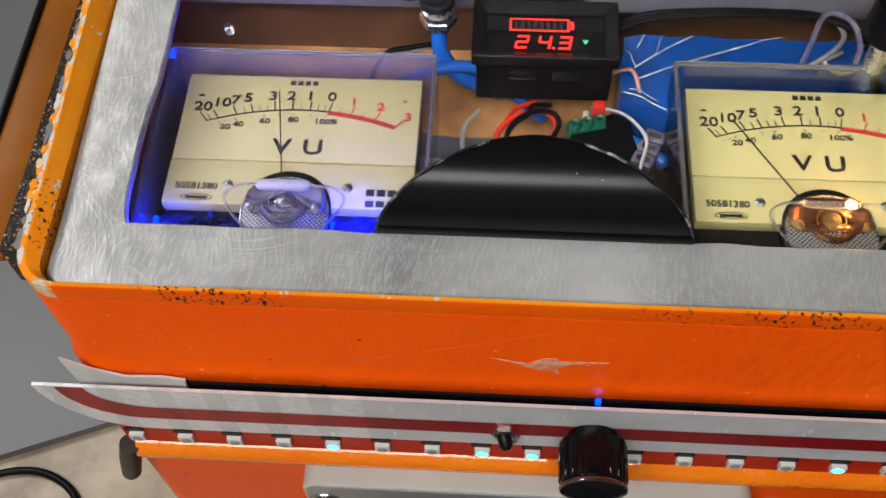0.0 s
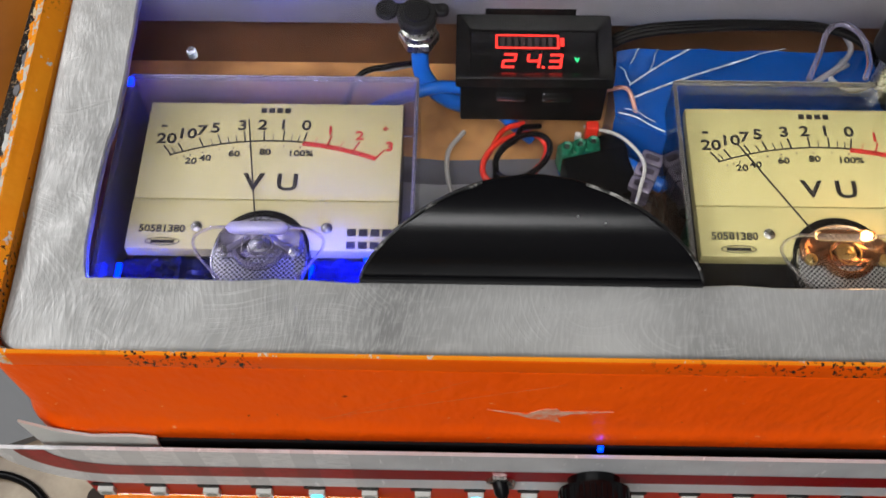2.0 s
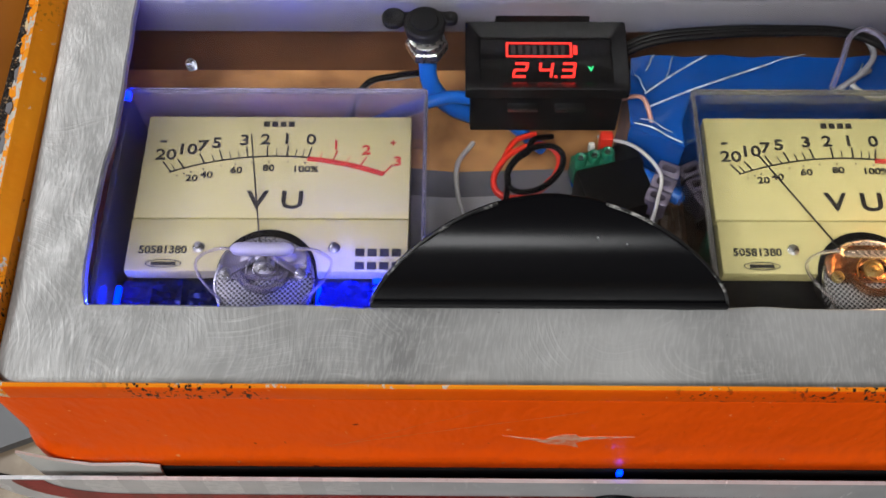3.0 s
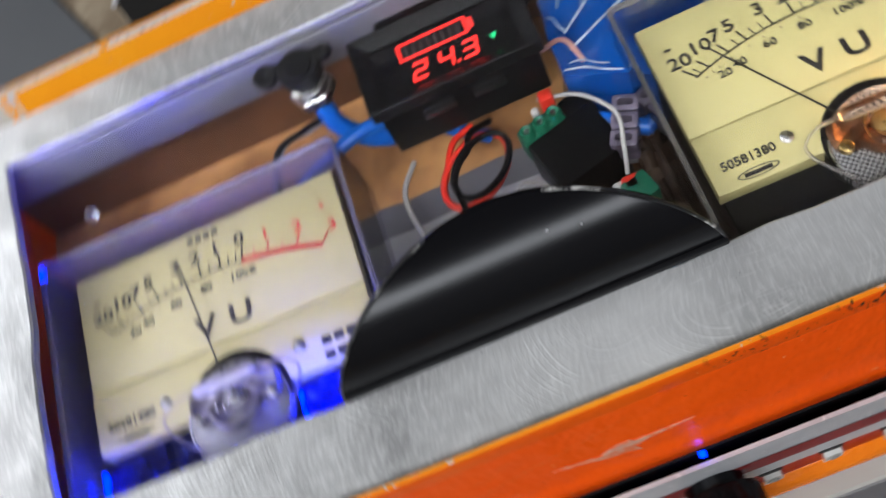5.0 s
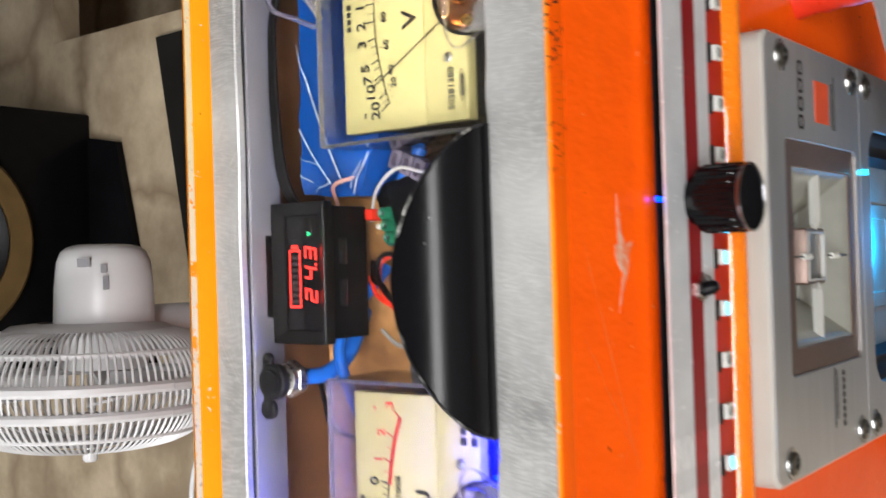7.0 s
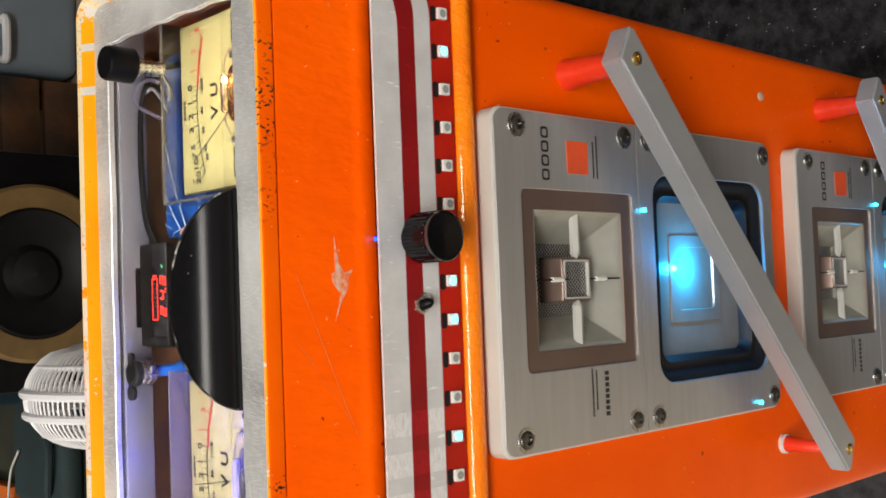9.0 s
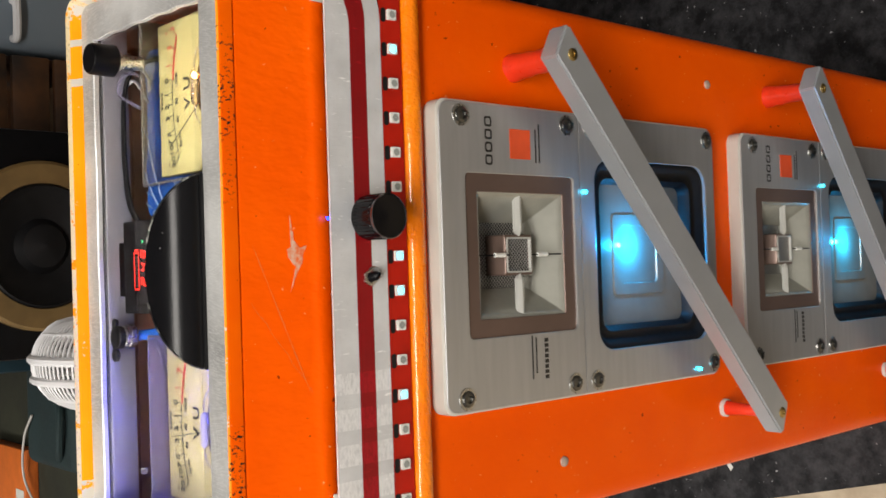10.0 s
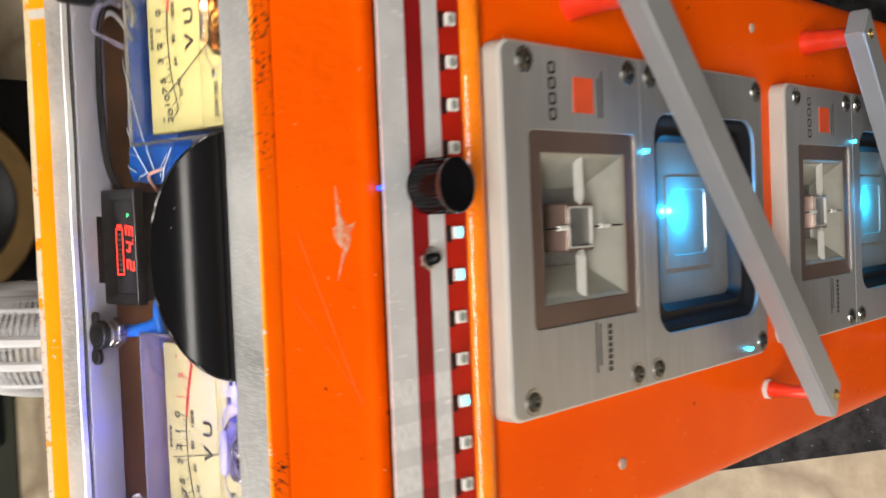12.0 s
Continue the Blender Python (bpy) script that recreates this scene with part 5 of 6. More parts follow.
for i_ in range(NV):
    for j in (0, NU):
        b.faces.new((rows[i_][j], rows[i_ + 1][j], rows[NV + 2 + i_][j], rows[NV + 1 + i_][j]))
for j in range(NU):
    b.faces.new((rows[NV][j], rows[NV][j + 1], rows[2 * NV + 1][j + 1], rows[2 * NV + 1][j]))
hood = thing("display_hood", (cx, 0.031, 0.0873), "curved gloss black plastic hood before the window", "hood")
part("shell", b, HOOD_BLACK, hood, smooth=70)
for s_ in (-1, 1):
    part("worn_edge", tube(B(), [(cx + s_ * (half_at(v / 14) - 0.0002), prof_at(v / 14)[0], prof_at(v / 14)[1] + 0.0002) for v in range(0, 14)], 0.00042, 6, 3), EDGE_WEAR, hood, "scuffed pale edge of the hood")
part("foot_strip", box(B(), cx - hw, cx + hw, 0.0300, 0.0316, 0.0870, 0.0886, 0.0004), RUBBER, hood, "thin black foot strip")

# voltage display
BEZEL = surface("satin_black_bezel", (0.006, 0.006, 0.007), 0.24, 0, 0.2, 60, 700, 0.05, spec=0.28)
vd = thing("voltage_display", (-0.001, 0.116, 0.060), "black battery voltage display reading 24.3", "display")
DZ = 0.0785
x0, x1, y0, y1 = -0.0248, 0.0226, 0.1030, 0.1280
F = lambda d, z, r=0.0008: at_z(rrect(x0 + d, x1 - d, y0 + d, y1 - d, r), z)
part("bezel", loft(B(), [F(0, DZ - 0.004), F(0, DZ), F(0.0004, DZ + 0.0004), F(0.0042, DZ - 0.0020), F(0.0044, DZ - 0.0030)], ring=False), BEZEL, vd)
part("screen", box(B(), x0 + 0.0045, x1 - 0.0045, y0 + 0.0045, y1 - 0.0045, DZ - 0.0035, DZ - 0.0026), GLOSS_BLACK, vd, "dark glossy screen")
part("housing", box(B(), x0 + 0.0015, x1 - 0.0015, y0 + 0.001, y1 - 0.001, DZ - 0.022, DZ - 0.004, 0.0006), BLACK, vd)
for k in (0, 1):
    part("clip", box(B(), -0.0125 + 0.014 * k, -0.0035 + 0.014 * k, y0 - 0.0012, y0 + 0.002, DZ - 0.0095, DZ - 0.0078, 0.0003), DARK_CHROME, vd, "shiny clip on the housing")
part("top_tab", box(B(), -0.016, 0.012, y1 - 0.0004, y1 + 0.0022, DZ - 0.003, DZ + 0.0030, 0.0004), BLACK, vd)
RED_GLOW, GREEN_GLOW = glow("red_segment_light", (1.0, 0.03, 0.02), 2.0), glow("green_sign_light", (0.05, 0.8, 0.25), 1.0)
DIM = surface("dim_segment", (0.05, 0.035, 0.035), 0.4)
SZ = DZ - 0.0026
bx0, bx1, by0, by1 = -0.0128, 0.0068, 0.1166, 0.1222
part("battery_outline", loft(B(), [at_z(rrect(bx0, bx1, by0, by1, 0.0002, 1), SZ + 0.0002), at_z(rrect(bx0 + 0.0007, bx1 - 0.0007, by0 + 0.0007, by1 - 0.0007, 0.0001, 1), SZ + 0.0002)]), RED_GLOW, vd, "lit red battery outline")
part("battery_tip", box(B(), bx1 + 0.0003, bx1 + 0.0015, by0 + 0.0012, by1 - 0.0012, SZ, SZ + 0.0002), RED_GLOW, vd)
for k in range(8):
    part("battery_bar", box(B(), bx0 + 0.0016 + 0.0021 * k, bx0 + 0.0028 + 0.0021 * k, by0 + 0.0010, by1 - 0.0010, SZ, SZ + 0.0001), DIM, vd)
SEG = {"2": "abged", "4": "fgbc", "3": "abgcd"}
slant = Matrix.Translation((0, 0.1092, 0)) @ Matrix(((1, 0.16, 0, 0), (0, 1, 0, 0), (0, 0, 1, 0), (0, 0, 0, 1))) @ Matrix.Translation((0, -0.1092, 0))
for ch, dx in (("2", -0.0112), ("4", -0.0038), ("3", 0.0028)):
    w, h, t = 0.0043, 0.0056, 0.0008
    ox, oy = dx, 0.1092
    boxes = {"a": (0.0003, h - t, w - 0.0003, h), "g": (0.0003, h / 2 - t / 2, w - 0.0003, h / 2 + t / 2), "d": (0.0003, 0, w - 0.0003, t),
             "f": (0, h / 2 + 0.0002, t, h - 0.0002), "b": (w - t, h / 2 + 0.0002, w, h - 0.0002), "e": (0, 0.0002, t, h / 2 - 0.0002), "c": (w - t, 0.0002, w, h / 2 - 0.0002)}
    for sname in SEG[ch]:
        a0, b0, a1, b1 = boxes[sname]
        part("segment", box(B(), ox + a0, ox + a1, oy + b0, oy + b1, SZ, SZ + 0.0002, 0, slant), RED_GLOW, vd)
part("decimal_point", box(B(), 0.0012, 0.0020, 0.1092, 0.1100, SZ, SZ + 0.0002), RED_GLOW, vd)
lettering("v", 0.0036, (0.0120, 0.1128, SZ + 0.0001), GREEN_GLOW, vd, "unit_sign")

# charging jack with its cap, and the black terminal at the other end
jack = thing("charging_jack", (-0.037, 0.120, 0.080), "charging socket with a black rubber cap and steel nut", "socket")
part("nut", lathe(B(), (-0.036, 0.1165, 0.0800), (-0.036, 0.1165, 1), [(0, 0.0062), (0.0030, 0.0062), (0.0034, 0.0056)], 6), STEEL, jack, smooth=10)
part("collar", lathe(B(), (-0.036, 0.1165, 0.0835), (-0.036, 0.1165, 1), [(0, 0.0052), (0.0020, 0.0052), (0.0024, 0.0046)], 28), STEEL, jack)
part("cap", lathe(B(), (-0.0365, 0.1190, 0.0858), (-0.0365, 0.1190, 1), [(0, 0.0058), (0.0026, 0.0060), (0.0034, 0.0054), (0.0034, 0.0040), (0.0040, 0.0036), (0.0040, 0.0001)], 32, False), RUBBER, jack, "black rubber cap")
for x, y, r_ in ((-0.0455, 0.1212, 0.0034), (-0.0292, 0.1212, 0.0022)):
    part("cap_lobe", lathe(B(), (x, y, 0.0866), (x, y, 1), [(0, r_ - 0.0004), (0.0004, r_), (0.0018, r_), (0.0022, r_ - 0.0004), (0.0022, r_ * 0.45), (0.0016, 0.0001)], 24, False), RUBBER, jack)
part("cap_strap", box(B(), -0.0460, -0.0300, 0.1205, 0.1235, 0.0868, 0.0884, 0.0006), RUBBER, jack)
term = thing("black_terminal", (0.1015, 0.1035, 0.0843), "black ribbed terminal knob on a steel post by the window", "terminal")
part("post", lathe(B(), (0.1015, 0.1035, 0.0780), (0.1015, 0.1035, 1), [(0, 0.0036), (0.0125, 0.0036), (0.0127, 0.0050), (0.0152, 0.0050)], 20), STEEL, term)
part("cap", lathe(B(), (0.1015, 0.1035, 0.0928), (0.1015, 0.1035, 1), [(0, 0.0070), (0.0010, 0.0080), (0.0125, 0.0077), (0.0135, 0.0070), (0.0135, 0.0001)], 32, False), BLACK, term)

# battery pack and wiring
b = B()
prism(b, [(0.024, 0.100), (0.046, 0.088), (0.112, 0.086), (0.112, 0.1270), (0.080, 0.1270), (0.026, 0.1250)], "z", 0.030, 0.064)
bmesh.ops.subdivide_edges(b, edges=b.edges[:], cuts=9, use_grid_fill=True)
bmesh.ops.triangulate(b, faces=[f for f in b.faces if len(f.verts) > 4])
for v in b.verts:
    v.co += noise.noise_vector(v.co * 70 + Vector((3, 3, 3))) * 0.0016
    v.co.z += 0.0022 * abs(noise.noise(Vector((v.co.x * 40 + v.co.y * 90, v.co.y * 20, 1.7)))) if v.co.z > 0.05 else 0
CREASE_SHINE = surface("pale_crease_shine", (0.56, 0.64, 0.78), 0.25, 0, 0.6, 300, 700, 0.1)
pack = thing("battery_pack", (0.07, 0.095, 0.020), "battery pack in creased blue shrink wrap", "battery")
part("wrap", b, BLUE_WRAP, pack, smooth=60)
# Pale tubes paint the bright reflections along the wrap's creases.
for (xa, ya), (xb, yb), r_ in (((0.0285, 0.1050), (0.067, 0.1215), 0.00036), ((0.066, 0.1210), (0.079, 0.1255), 0.00018), ((0.0290, 0.1105), (0.0490, 0.1250), 0.00032), ((0.0355, 0.1155), (0.0390, 0.1250), 0.00020), ((0.0265, 0.1175), (0.0295, 0.1110), 0.00024), ((0.0300, 0.1190), (0.0330, 0.1250), 0.00030), ((0.0250, 0.1000), (0.0385, 0.0930), 0.00030), ((0.0270, 0.1015), (0.0360, 0.0965), 0.00020), ((0.096, 0.1220), (0.088, 0.1080), 0.00022)):
    a_, b_ = Vector((xa, ya, 0.0668)), Vector((xb, yb, 0.0668))
    tube(b := B(), [a_, a_.lerp(b_, 0.35) + Vector((0.0003, 0.0003, 0.0007)), a_.lerp(b_, 0.7) + Vector((-0.0003, -0.0002, 0.0007)), b_], r_, 5, 4)
    part("crease_highlight", b, CREASE_SHINE, pack, "pale highlight along a crease in the film")


cable("blue_cable", [(-0.062, 0.0985, 0.060), (-0.040, 0.106, 0.066), (-0.022, 0.110, 0.064), (0.0, 0.105, 0.045)], 0.0020, BLUE_WIRE, "thick blue cable beside the display")
cable("blue_cable", [(-0.036, 0.1165, 0.079), (-0.035, 0.113, 0.068), (-0.028, 0.110, 0.060), (-0.015, 0.112, 0.050)], 0.0028, BLUE_WIRE, "thick blue cable below the charging socket")
cable("blue_cable", [(0.010, 0.096, 0.040), (0.026, 0.092, 0.052), (0.040, 0.084, 0.050)], 0.0024, BLUE_WIRE, "thick blue cable to the battery pack")
for k in range(3):
    d_ = 0.0014 * k
    cable("black_cable", [(0.016, 0.1190 + d_, 0.068), (0.030, 0.1215 + d_, 0.0765), (0.052, 0.1232 + d_ * 0.8, 0.0785), (0.072, 0.1240 + d_ * 0.6, 0.0785), (0.086, 0.1240 + d_ * 0.5, 0.0780), (0.097, 0.1205 + d_ * 0.5, 0.0770), (0.104, 0.1130 + d_, 0.0730), (0.108, 0.098, 0.062 - 0.003 * k)], 0.0010, BLACK, "black cable curving along the back of the window")
def loop(cx_, cy_, cz_, long_, short_, deg, start, turns, n_=16):
    """Points of a slanting oval coil of wire."""
    out = []
    for k in range(int(n_ * turns) + 1):
        g = start + 2 * math.pi * k / n_
        u, v_ = long_ * math.cos(g), short_ * math.sin(g)
        c_, s_ = math.cos(radians(deg)), math.sin(radians(deg))
        out.append((cx_ + u * c_ - v_ * s_, cy_ + u * s_ + v_ * c_, cz_ + 0.25 * v_ + 0.0008 * k / n_))
    return out


cable("red_cable", [(-0.003, 0.104, 0.055), (-0.0095, 0.1005, 0.056)] + loop(-0.0062, 0.0900, 0.055, 0.0115, 0.0068, 38, 2.0, 1.55), 0.0009, RED_WIRE, "looped red cable below the display")
cable("black_cable", [(0.002, 0.103, 0.055), (-0.004, 0.0985, 0.060)] + loop(-0.004, 0.0878, 0.060, 0.0098, 0.0056, 38, 1.4, 1.3) + [(-0.0128, 0.0790, 0.050)], 0.0009, BLACK, "looped black cable below the display")
cable("white_cable", [(-0.002, 0.078, 0.050), (0.003, 0.0815, 0.054), (0.008, 0.080, 0.053), (0.012, 0.076, 0.050)], 0.0006, WHITE_WIRE, "thin white cable behind the hood")
solid("yellow_plug", box(B(), 0.0020, 0.0060, 0.0735, 0.0770, 0.0475, 0.0520, 0.0006), surface("yellow_plug_plastic", (0.75, 0.42, 0.03), 0.4), (0.004, 0.0752, 0.0475), "small yellow wire plug behind the hood", "plug")
cable("white_cable", [(-0.022, 0.104, 0.050), (-0.027, 0.094, 0.052), (-0.026, 0.082, 0.050), (-0.020, 0.070, 0.045)], 0.0008, WHITE_WIRE, "thin white cable beside the hood")
cable("white_cable", [(0.016, 0.103, 0.055), (0.026, 0.096, 0.060), (0.0325, 0.086, 0.061), (0.031, 0.077, 0.060), (0.0290, 0.0705, 0.0565)], 0.0006, WHITE_WIRE, "thin white cable beside the terminal block")
cable("white_cable", [(-0.066, 0.104, 0.050), (-0.055, 0.118, 0.060), (-0.045, 0.121, 0.060), (-0.038, 0.118, 0.066)], 0.0006, WHITE_WIRE, "thin white cable by the charging socket")
cable("black_cable", [(-0.062, 0.104, 0.050), (-0.056, 0.116, 0.062), (-0.046, 0.119, 0.064), (-0.039, 0.117, 0.068)], 0.0009, BLACK, "thin black cable by the charging socket")
cable("white_cable", [(0.101, 0.105, 0.078), (0.094, 0.104, 0.074), (0.090, 0.112, 0.070), (0.098, 0.120, 0.066)], 0.0008, WHITE_WIRE, "thin white cable by the black terminal")
cable("violet_cable", [(0.079, 0.1025, 0.0805), (0.083, 0.1110, 0.0815), (0.087, 0.1200, 0.082), (0.092, 0.1225, 0.082), (0.0965, 0.1180, 0.082), (0.0975, 0.1090, 0.0815), (0.0955, 0.1030, 0.0805)], 0.0009, MILKY_VIOLET, "pale violet clear cable looped over the battery pack")
cable("grey_cable", [(0.094, 0.1235, 0.0765), (0.0955, 0.1180, 0.0755), (0.091, 0.1120, 0.0750), (0.083, 0.1065, 0.0735)], 0.0009, GREY_LINER, "short grey cable beside the black cables")
cable("pink_cable", [(0.022, 0.112, 0.062), (0.028, 0.108, 0.068), (0.031, 0.101, 0.064)], 0.0007, surface("pink_cable_skin", (0.6, 0.3, 0.24), 0.4), "short pink cable on the battery pack")
tb = thing("terminal_block", (0.016, 0.089, 0.030), "black module with a green screw terminal block", "module")
turn = Matrix.Translation((0.015, 0.091, 0)) @ Matrix.Rotation(radians(15), 4, "Z") @ Matrix.Translation((-0.015, -0.091, 0))
part("module", box(B(), 0.0085, 0.0290, 0.0755, 0.0925, 0.030, 0.0555, 0.001, turn), BLACK, tb)
green = part("green_block", box(B(), 0.0085, 0.0215, 0.0925, 0.0975, 0.046, 0.0560, 0.0008, turn), GREEN, tb, "green screw terminals")
for k in range(3):
    c_ = turn @ Vector((0.0107 + 0.0043 * k, 0.0945, 0.0552))
    part("terminal_lobe", lathe(B(), c_, (c_.x, c_.y, 1), [(0, 0.0021), (0.0026, 0.0021), (0.0034, 0.0016), (0.0030, 0.0012), (0.0024, 0.0001)], 14, False), GREEN, green)
    part("terminal_screw", lathe(B(), c_ + Vector((0, 0, 0.0022)), (c_.x, c_.y, 1), [(0, 0.0012), (0.0006, 0.0011), (0.0006, 0.0001)], 12, False), STEEL, green)
part("red_plug", box(B(), 0.0160, 0.0200, 0.0985, 0.1020, 0.052, 0.0600, 0.0008), RED_WIRE, tb, "red plug")
part("white_plug", box(B(), 0.0130, 0.0150, 0.0990, 0.1010, 0.052, 0.0555, 0.0006), TAPE_WHITE, tb, "small white plug")
part("green_block", box(B(), 0.0290, 0.0365, 0.0575, 0.0650, 0.046, 0.0570, 0.0008, turn @ Matrix.Translation((-0.0095, 0.0015, 0))), GREEN, tb, "green screw terminals")
part("red_plug", box(B(), 0.0265, 0.0315, 0.0655, 0.0705, 0.050, 0.0570, 0.0012), RED_WIRE, tb, "red plug")
part("white_plug", box(B(), 0.0240, 0.0275, 0.0672, 0.0702, 0.050, 0.0560, 0.0010), TAPE_WHITE, tb, "small white plug")
part("second_module", box(B(), 0.0220, 0.0300, 0.0895, 0.0985, 0.030, 0.0545, 0.001, turn), GLOSS_BLACK, tb)
SMOKY = surface("smoky_violet_plastic", (0.20, 0.17, 0.23), 0.16, 0, 0.5, 260, 500, 0.0)
cl = thing("clear_connector", (0.034, 0.085, 0.045), "smoky clear plastic connector with wires", "connector")
turn = Matrix.Translation((0.034, 0.085, 0)) @ Matrix.Rotation(radians(-24), 4, "Z") @ Matrix.Translation((-0.034, -0.085, 0))
part("core", box(B(), 0.0315, 0.0365, 0.0785, 0.0915, 0.045, 0.0500, 0.0006, turn), GREY_LINER, cl)
for k in range(3):
    y = 0.0775 + 0.0052 * k
    F2 = lambda d, z_: [tuple(turn @ Vector(p)) for p in at_z(rrect(0.0305 + d, 0.0375 - d, y + d, y + 0.0047 - d, 0.0008, 2), z_)]
    part("cell", loft(B(), [F2(0, 0.0500), F2(0, 0.0572), F2(0.0004, 0.0576), F2(0.0013, 0.0576), F2(0.0015, 0.0535)], True, True), SMOKY, cl)
solid("clear_bead", lathe(B(), (-0.1045, 0.1115, 0.0775), (-0.1045, 0.1115, 1), [(0, 0.0016), (0.0022, 0.0016), (0.0031, 0.0010), (0.0033, 0.0002)], 18), clear("pale_blue_bead", (0.75, 0.8, 0.9), 0.25), (-0.1045, 0.1115, 0.0775), "small clear plastic standoff behind the meter", "standoff")

# ---- things on and round the low table ----
fan = thing("desk_fan", (-0.05, 0.61, -0.355), "white plastic desk fan on a round base", "fan")
part("base", lathe(B(), (-0.05, 0.61, -0.355), (-0.05, 0.61, 1), [(0, 0.074), (0.006, 0.076), (0.014, 0.070), (0.020, 0.048), (0.026, 0.026), (0.030, 0.0001)], 48, False), FAN_WHITE, fan)
part("pole", lathe(B(), (-0.05, 0.61, -0.335), (-0.045, 0.61, -0.2), [(0, 0.024), (0.03, 0.021), (0.115, 0.019), (0.128, 0.014)], 28), FAN_WHITE, fan)
FC = Vector((-0.088, 0.605, -0.163))
ax = Vector((-1, 0.0, 0.02)).normalized()
MC = FC + Vector((-0.016, 0, -0.014))
part("motor_housing", lathe(B(), MC - ax * 0.128, MC, [(0, 0.022), (0.002, 0.029), (0.006, 0.034), (0.014, 0.037), (0.034, 0.039), (0.075, 0.040), (0.079, 0.037), (0.100, 0.034)], 40), FAN_WHITE, fan)
GREY_PRINT = surface("grey_print", (0.28, 0.28, 0.30), 0.5)
for x0_, x1_, y0_, y1_, deg in ((0.006, 0.013, -0.005, 0.005, 36), (-0.012, -0.001, -0.0022, 0.0022, 60), (0.001, 0.008, -0.0022, 0.0022, 58)):
    part("motor_mark", box(B(), x0_, x1_, y0_, y1_, 0.0384, 0.0396, 0, Matrix.Translation((0, MC.y, MC.z)) @ Matrix.Rotation(radians(deg), 4, "X")), GREY_PRINT, fan)
q = ax.to_track_quat("Z", "Y")
GR = 0.104
def ring_pts(r, a):
    return [FC + q @ Vector((r * math.cos(2 * math.pi * k / 40), r * math.sin(2 * math.pi * k / 40), a)) for k in range(41)]
for nm, r, a, w in (("outer_ring", GR, -0.004, 0.0045), ("outer_ring", GR - 0.002, 0.016, 0.0040), ("front_ring", 0.030, 0.050, 0.0020), ("back_ring", 0.045, -0.046, 0.0024), ("mid_ring", 0.088, 0.034, 0.0018), ("mid_ring", 0.092, -0.028, 0.0026)):
    part(nm, tube(B(), ring_pts(r, a), w, 8, 2), FAN_WHITE, fan)
b = B()
for k in range(110):
    g = 2 * math.pi * k / 110
    rad = Vector((math.cos(g), math.sin(g), 0))
    for pts in ([(0.030, 0.050), (0.070, 0.044), (0.092, 0.030), (GR - 0.002, 0.012), (GR, -0.002)], [(0.045, -0.046), (0.080, -0.040), (0.098, -0.022), (GR, -0.004)]):
        tube(b, [FC + q @ (rad * r_ + Vector((0, 0, a))) for r_, a in pts], 0.0012, 4, 3)
tagged(part("guard_grille", b, FAN_WHITE, fan), kind="stuff")
part("back_shell", lathe(B(), FC - ax * 0.050, FC, [(0.0, 0.040), (0.002, 0.060), (0.006, 0.066), (0.008, 0.064), (0.006, 0.042)], 40, False), FAN_WHITE, fan, "solid white back of the guard")
part("guard_tip", rod(B(), FC + ax * 0.046, FC + ax * 0.062, 0.006, 16, 0.002), FAN_WHITE, fan)
part("guard_badge", lathe(B(), FC + ax * 0.044, FC + ax, [(0, 0.030), (0.003, 0.029), (0.004, 0.020), (0.004, 0.0001)], 32, False), FAN_WHITE, fan)
for k in range(3):
    b = B()
    grid = []
    for i_ in range(7):
        r_ = 0.018 + 0.070 * i_ / 6
        grid.append([b.verts.new(FC + q @ Vector((r_ * math.cos(2.094 * k + g), r_ * math.sin(2.094 * k + g), 0.018 * (j / 4 - 0.5)))) for j, g in enumerate([-0.45 + 0.22 * j * (0.6 + 0.1 * i_) for j in range(5)])])
    for u, v_ in zip(grid, grid[1:]):
        for j in range(4):
            b.faces.new((u[j], u[j + 1], v_[j + 1], v_[j]))
    bl = part("blade", b, FAN_WHITE, fan)
    mod = bl.modifiers.new("thick", "SOLIDIFY")
    mod.thickness = 0.002
cable("fan_cable", [(-0.100, 0.575, -0.352), (-0.126, 0.600, -0.352), (-0.151, 0.648, -0.352), (-0.181, 0.707, -0.357), (-0.222, 0.725, -0.357), (-0.255, 0.719, -0.357), (-0.275, 0.695, -0.357), (-0.286, 0.652, -0.354)], 0.003, FAN_WHITE, "white mains cable looped on the table")


prism(b := B(), [(0.143, 0.832), (-0.029, 0.790), (-0.115, 0.772), (-0.115, 0.885), (0.152, 0.885)], "z", -0.36, -0.352)
solid("black_board", b, BLACK, (0.03, 0.84, -0.36), "thin black board before the woofer cabinet", "board")
wf = thing("woofer_cabinet", (0.02, 1.04, -0.36), "black speaker cabinet with a bare tan-rimmed woofer", "speaker")
part("cabinet", box(B(), -0.10, 0.180, 0.89, 1.19, -0.36, -0.03, 0.004), BLACK, wf)
WC, wn = (0.037, 0.89, -0.176), (0.037, -1, -0.176)
part("basket_rim", lathe(B(), WC, wn, [(0, 0.104), (0.012, 0.104), (0.016, 0.100), (0.016, 0.077), (0.004, 0.073)], 56, False), TAN, wf, "tan woofer rim")
part("cone", lathe(B(), WC, wn, [(0.012, 0.078), (0.018, 0.073), (0.010, 0.066), (0.0012, 0.034), (0.012, 0.026), (0.018, 0.0001)], 56, False), RUBBER, wf, "black paper cone")

crate = thing("wooden_crate", (0.245, 1.25, -0.36), "small brown wooden crate standing on the low table", "crate")
WOOD = surface("brown_rough_wood", (0.085, 0.032, 0.008), 0.6, 0, 0.5, 14, 300, 0.4, dark=(0.012, 0.006, 0.003))
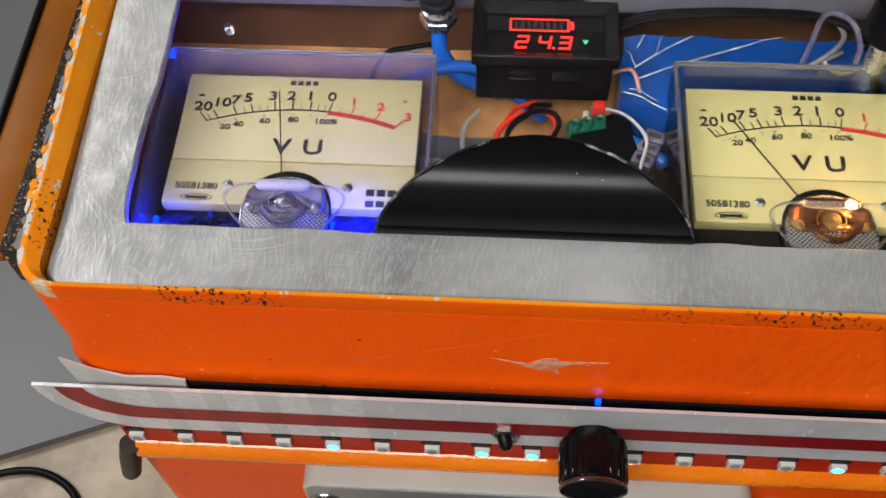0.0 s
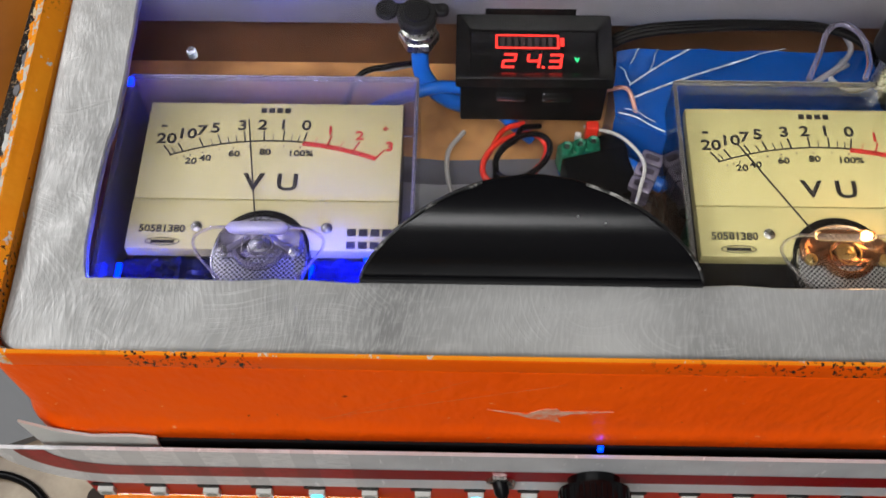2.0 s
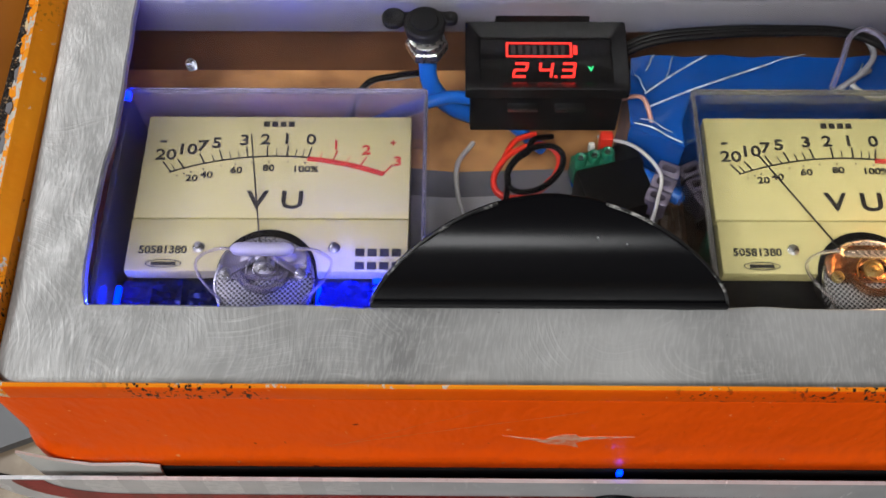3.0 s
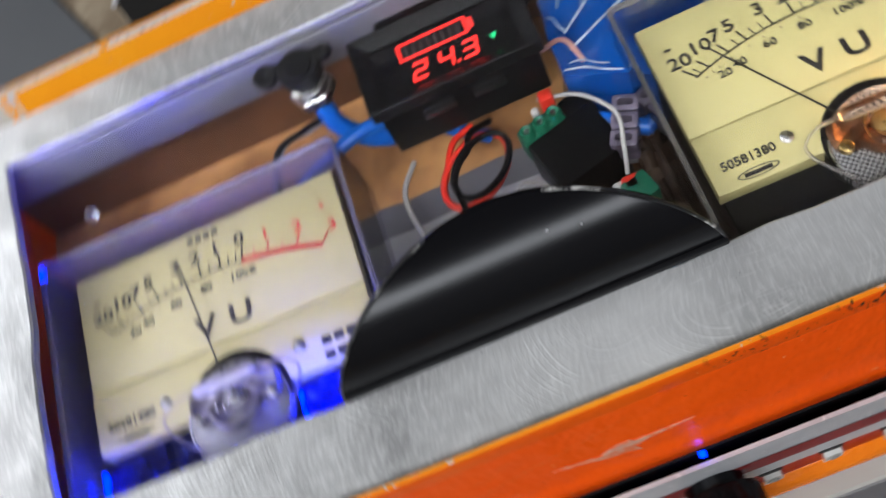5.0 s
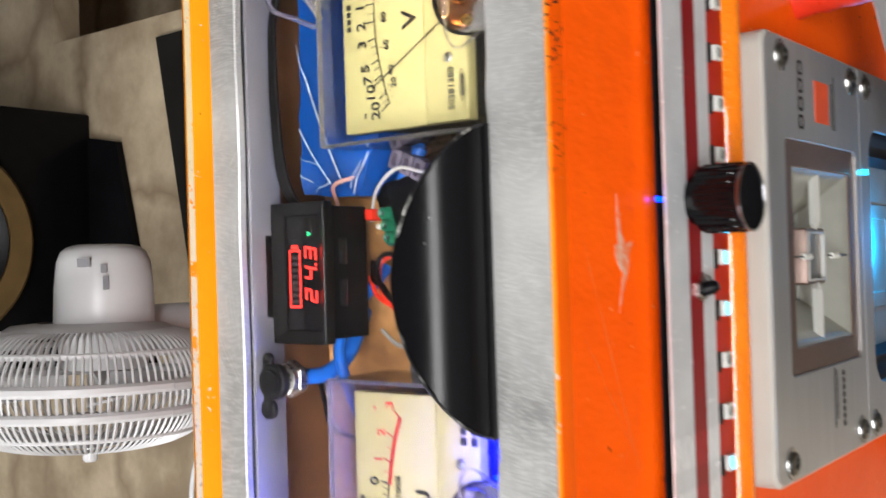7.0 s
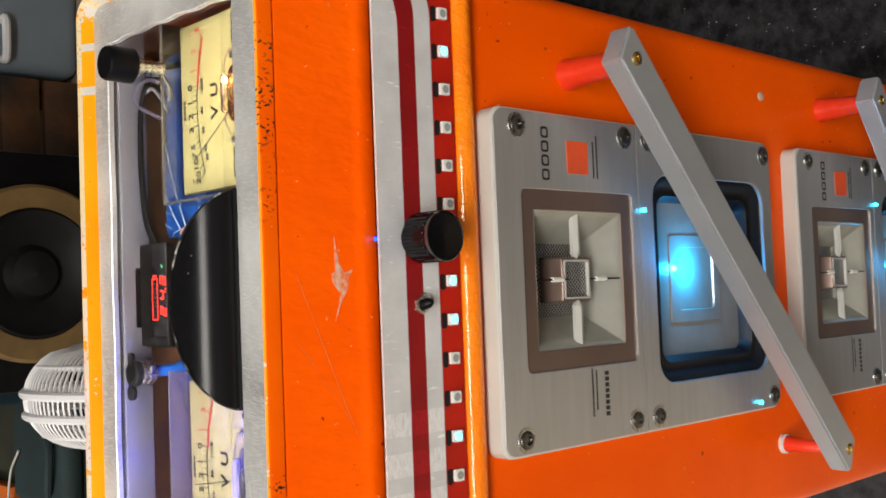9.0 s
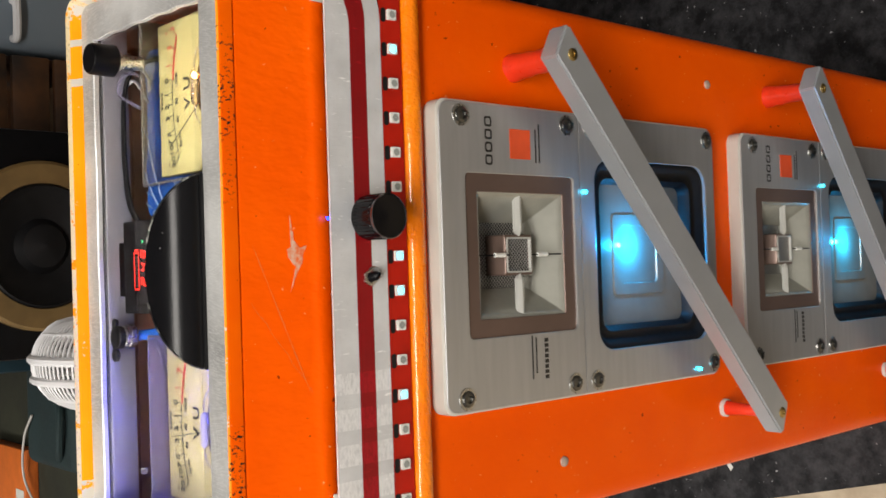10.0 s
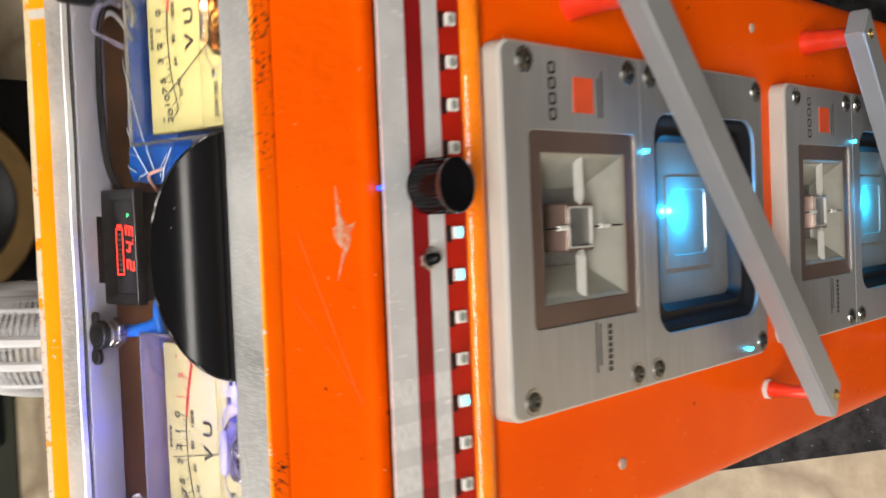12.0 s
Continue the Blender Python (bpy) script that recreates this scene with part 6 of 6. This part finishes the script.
for k in range(3):
    part("board", box(B(), 0.165, 0.325, 1.14, 1.152, -0.355 + 0.062 * k, -0.300 + 0.062 * k, 0.003), WOOD, crate)
    part("board", box(B(), 0.165, 0.325, 1.36, 1.372, -0.355 + 0.062 * k, -0.300 + 0.062 * k, 0.003), WOOD, crate)
for x in (0.165, 0.311):
    part("end_panel", box(B(), x, x + 0.014, 1.152, 1.36, -0.36, -0.175, 0.002), WOOD, crate)
case = thing("tool_case", (0.75, 1.35, -0.36), "blue-grey plastic tool case with a pale handle", "case")
part("shell", box(B(), 0.335, 1.10, 1.15, 1.55, -0.36, -0.08, 0.02, None, 3), surface("blue_grey_case_plastic", (0.17, 0.21, 0.25), 0.45, 0, 0.12, 6, 300, 0.1), case)
tube(b := B(), [(0.405, 1.152, -0.245), (0.403, 1.136, -0.245), (0.352, 1.136, -0.245), (0.350, 1.152, -0.245)], 0.006)
part("handle", b, FAN_WHITE, case, "pale plastic handle")
CLOTH = surface("dark_teal_cloth", (0.006, 0.022, 0.024), 0.8, 0, 0.4, 14, 200, 0.5)
bag = thing("cloth_bag", (-0.26, 1.24, -0.354), "dark teal cloth bag slumped on the low table", "bag")
part("body", box(B(), -0.30, -0.13, 1.15, 1.34, -0.354, -0.318, 0.016, None, 4), CLOTH, bag)
part("strap", tube(B(), [(-0.28, 1.20, -0.318), (-0.26, 1.18, -0.309), (-0.21, 1.175, -0.309), (-0.17, 1.20, -0.318)], 0.006), CLOTH, bag)
# Added dark sheet stands for the shadow on the table behind the fan.
solid("table_shadow_sheet", box(B(), -0.75, -0.11, 1.13, 1.95, -0.36, -0.354, 0.002), surface("dark_olive_shadow", (0.022, 0.024, 0.012), 0.85, 0, 0.5, 9, 250, 0.6), (-0.43, 1.5, -0.36), "dark olive sheet for the shadow on the low table", "cloth")
solid("teal_box", box(B(), -0.15, -0.10, 1.30, 1.5, -0.36, -0.10, 0.01), surface("dark_teal_card", (0.006, 0.03, 0.045), 0.6), (-0.12, 1.4, -0.36), "dark teal cardboard box on the low table", "box")
obx = thing("orange_box", (-0.30, 1.40, -0.36), "flat orange carton with a pale label on the table", "box")
part("carton", box(B(), -0.385, -0.287, 1.38, 1.55, -0.354, -0.330, 0.003), surface("orange_carton", (0.62, 0.14, 0.02), 0.5, 0, 0.15), obx)
part("label", box(B(), -0.382, -0.355, 1.385, 1.42, -0.3302, -0.3296), TAPE_WHITE, obx, "pale label")
cable("pale_cord", [(-0.48, 1.30, -0.350), (-0.40, 1.33, -0.340), (-0.33, 1.36, -0.322), (-0.26, 1.33, -0.312), (-0.22, 1.30, -0.314)], 0.002, WHITE_WIRE, "pale cord lying over the cartons and cloth")
solid("green_pad", box(B(), -0.47, -0.30, 1.58, 1.78, -0.354, -0.325, 0.004), surface("bright_green_foam", (0.10, 0.19, 0.012), 0.7, 0, 0.2), (-0.385, 1.68, -0.354), "flat bright green foam pad on the table", "pad")
prism(b := B(), [(-0.385, 0.252), (-0.449, 0.915), (-0.60, 1.24), (-1.53, 0.87), (-1.11, -0.035)], "z", FLOOR, FLOOR + 0.012)
solid("grey_board", b, GREY_BLUE, (-0.8, 0.6, FLOOR), "large smooth blue-grey board lying on the floor", "board")
cable("floor_cable", [(-0.62, 0.12, FLOOR + 0.004), (-0.50, 0.19, FLOOR + 0.004), (-0.43, 0.185, FLOOR + 0.004), (-0.40, 0.13, FLOOR + 0.004), (-0.43, 0.05, FLOOR + 0.004)], 0.004, BLACK, "black cable lying on the floor")
prism(b := B(), [(-0.2265, 0.241), (-0.233, 0.2365), (-0.2285, 0.2335), (-0.2235, 0.2375)], "z", FLOOR + 0.008, FLOOR + 0.0086)
solid("paper_scrap", b, TAPE_WHITE, (-0.228, 0.237, FLOOR + 0.008), "small white paper scrap on the black mat", "paper")
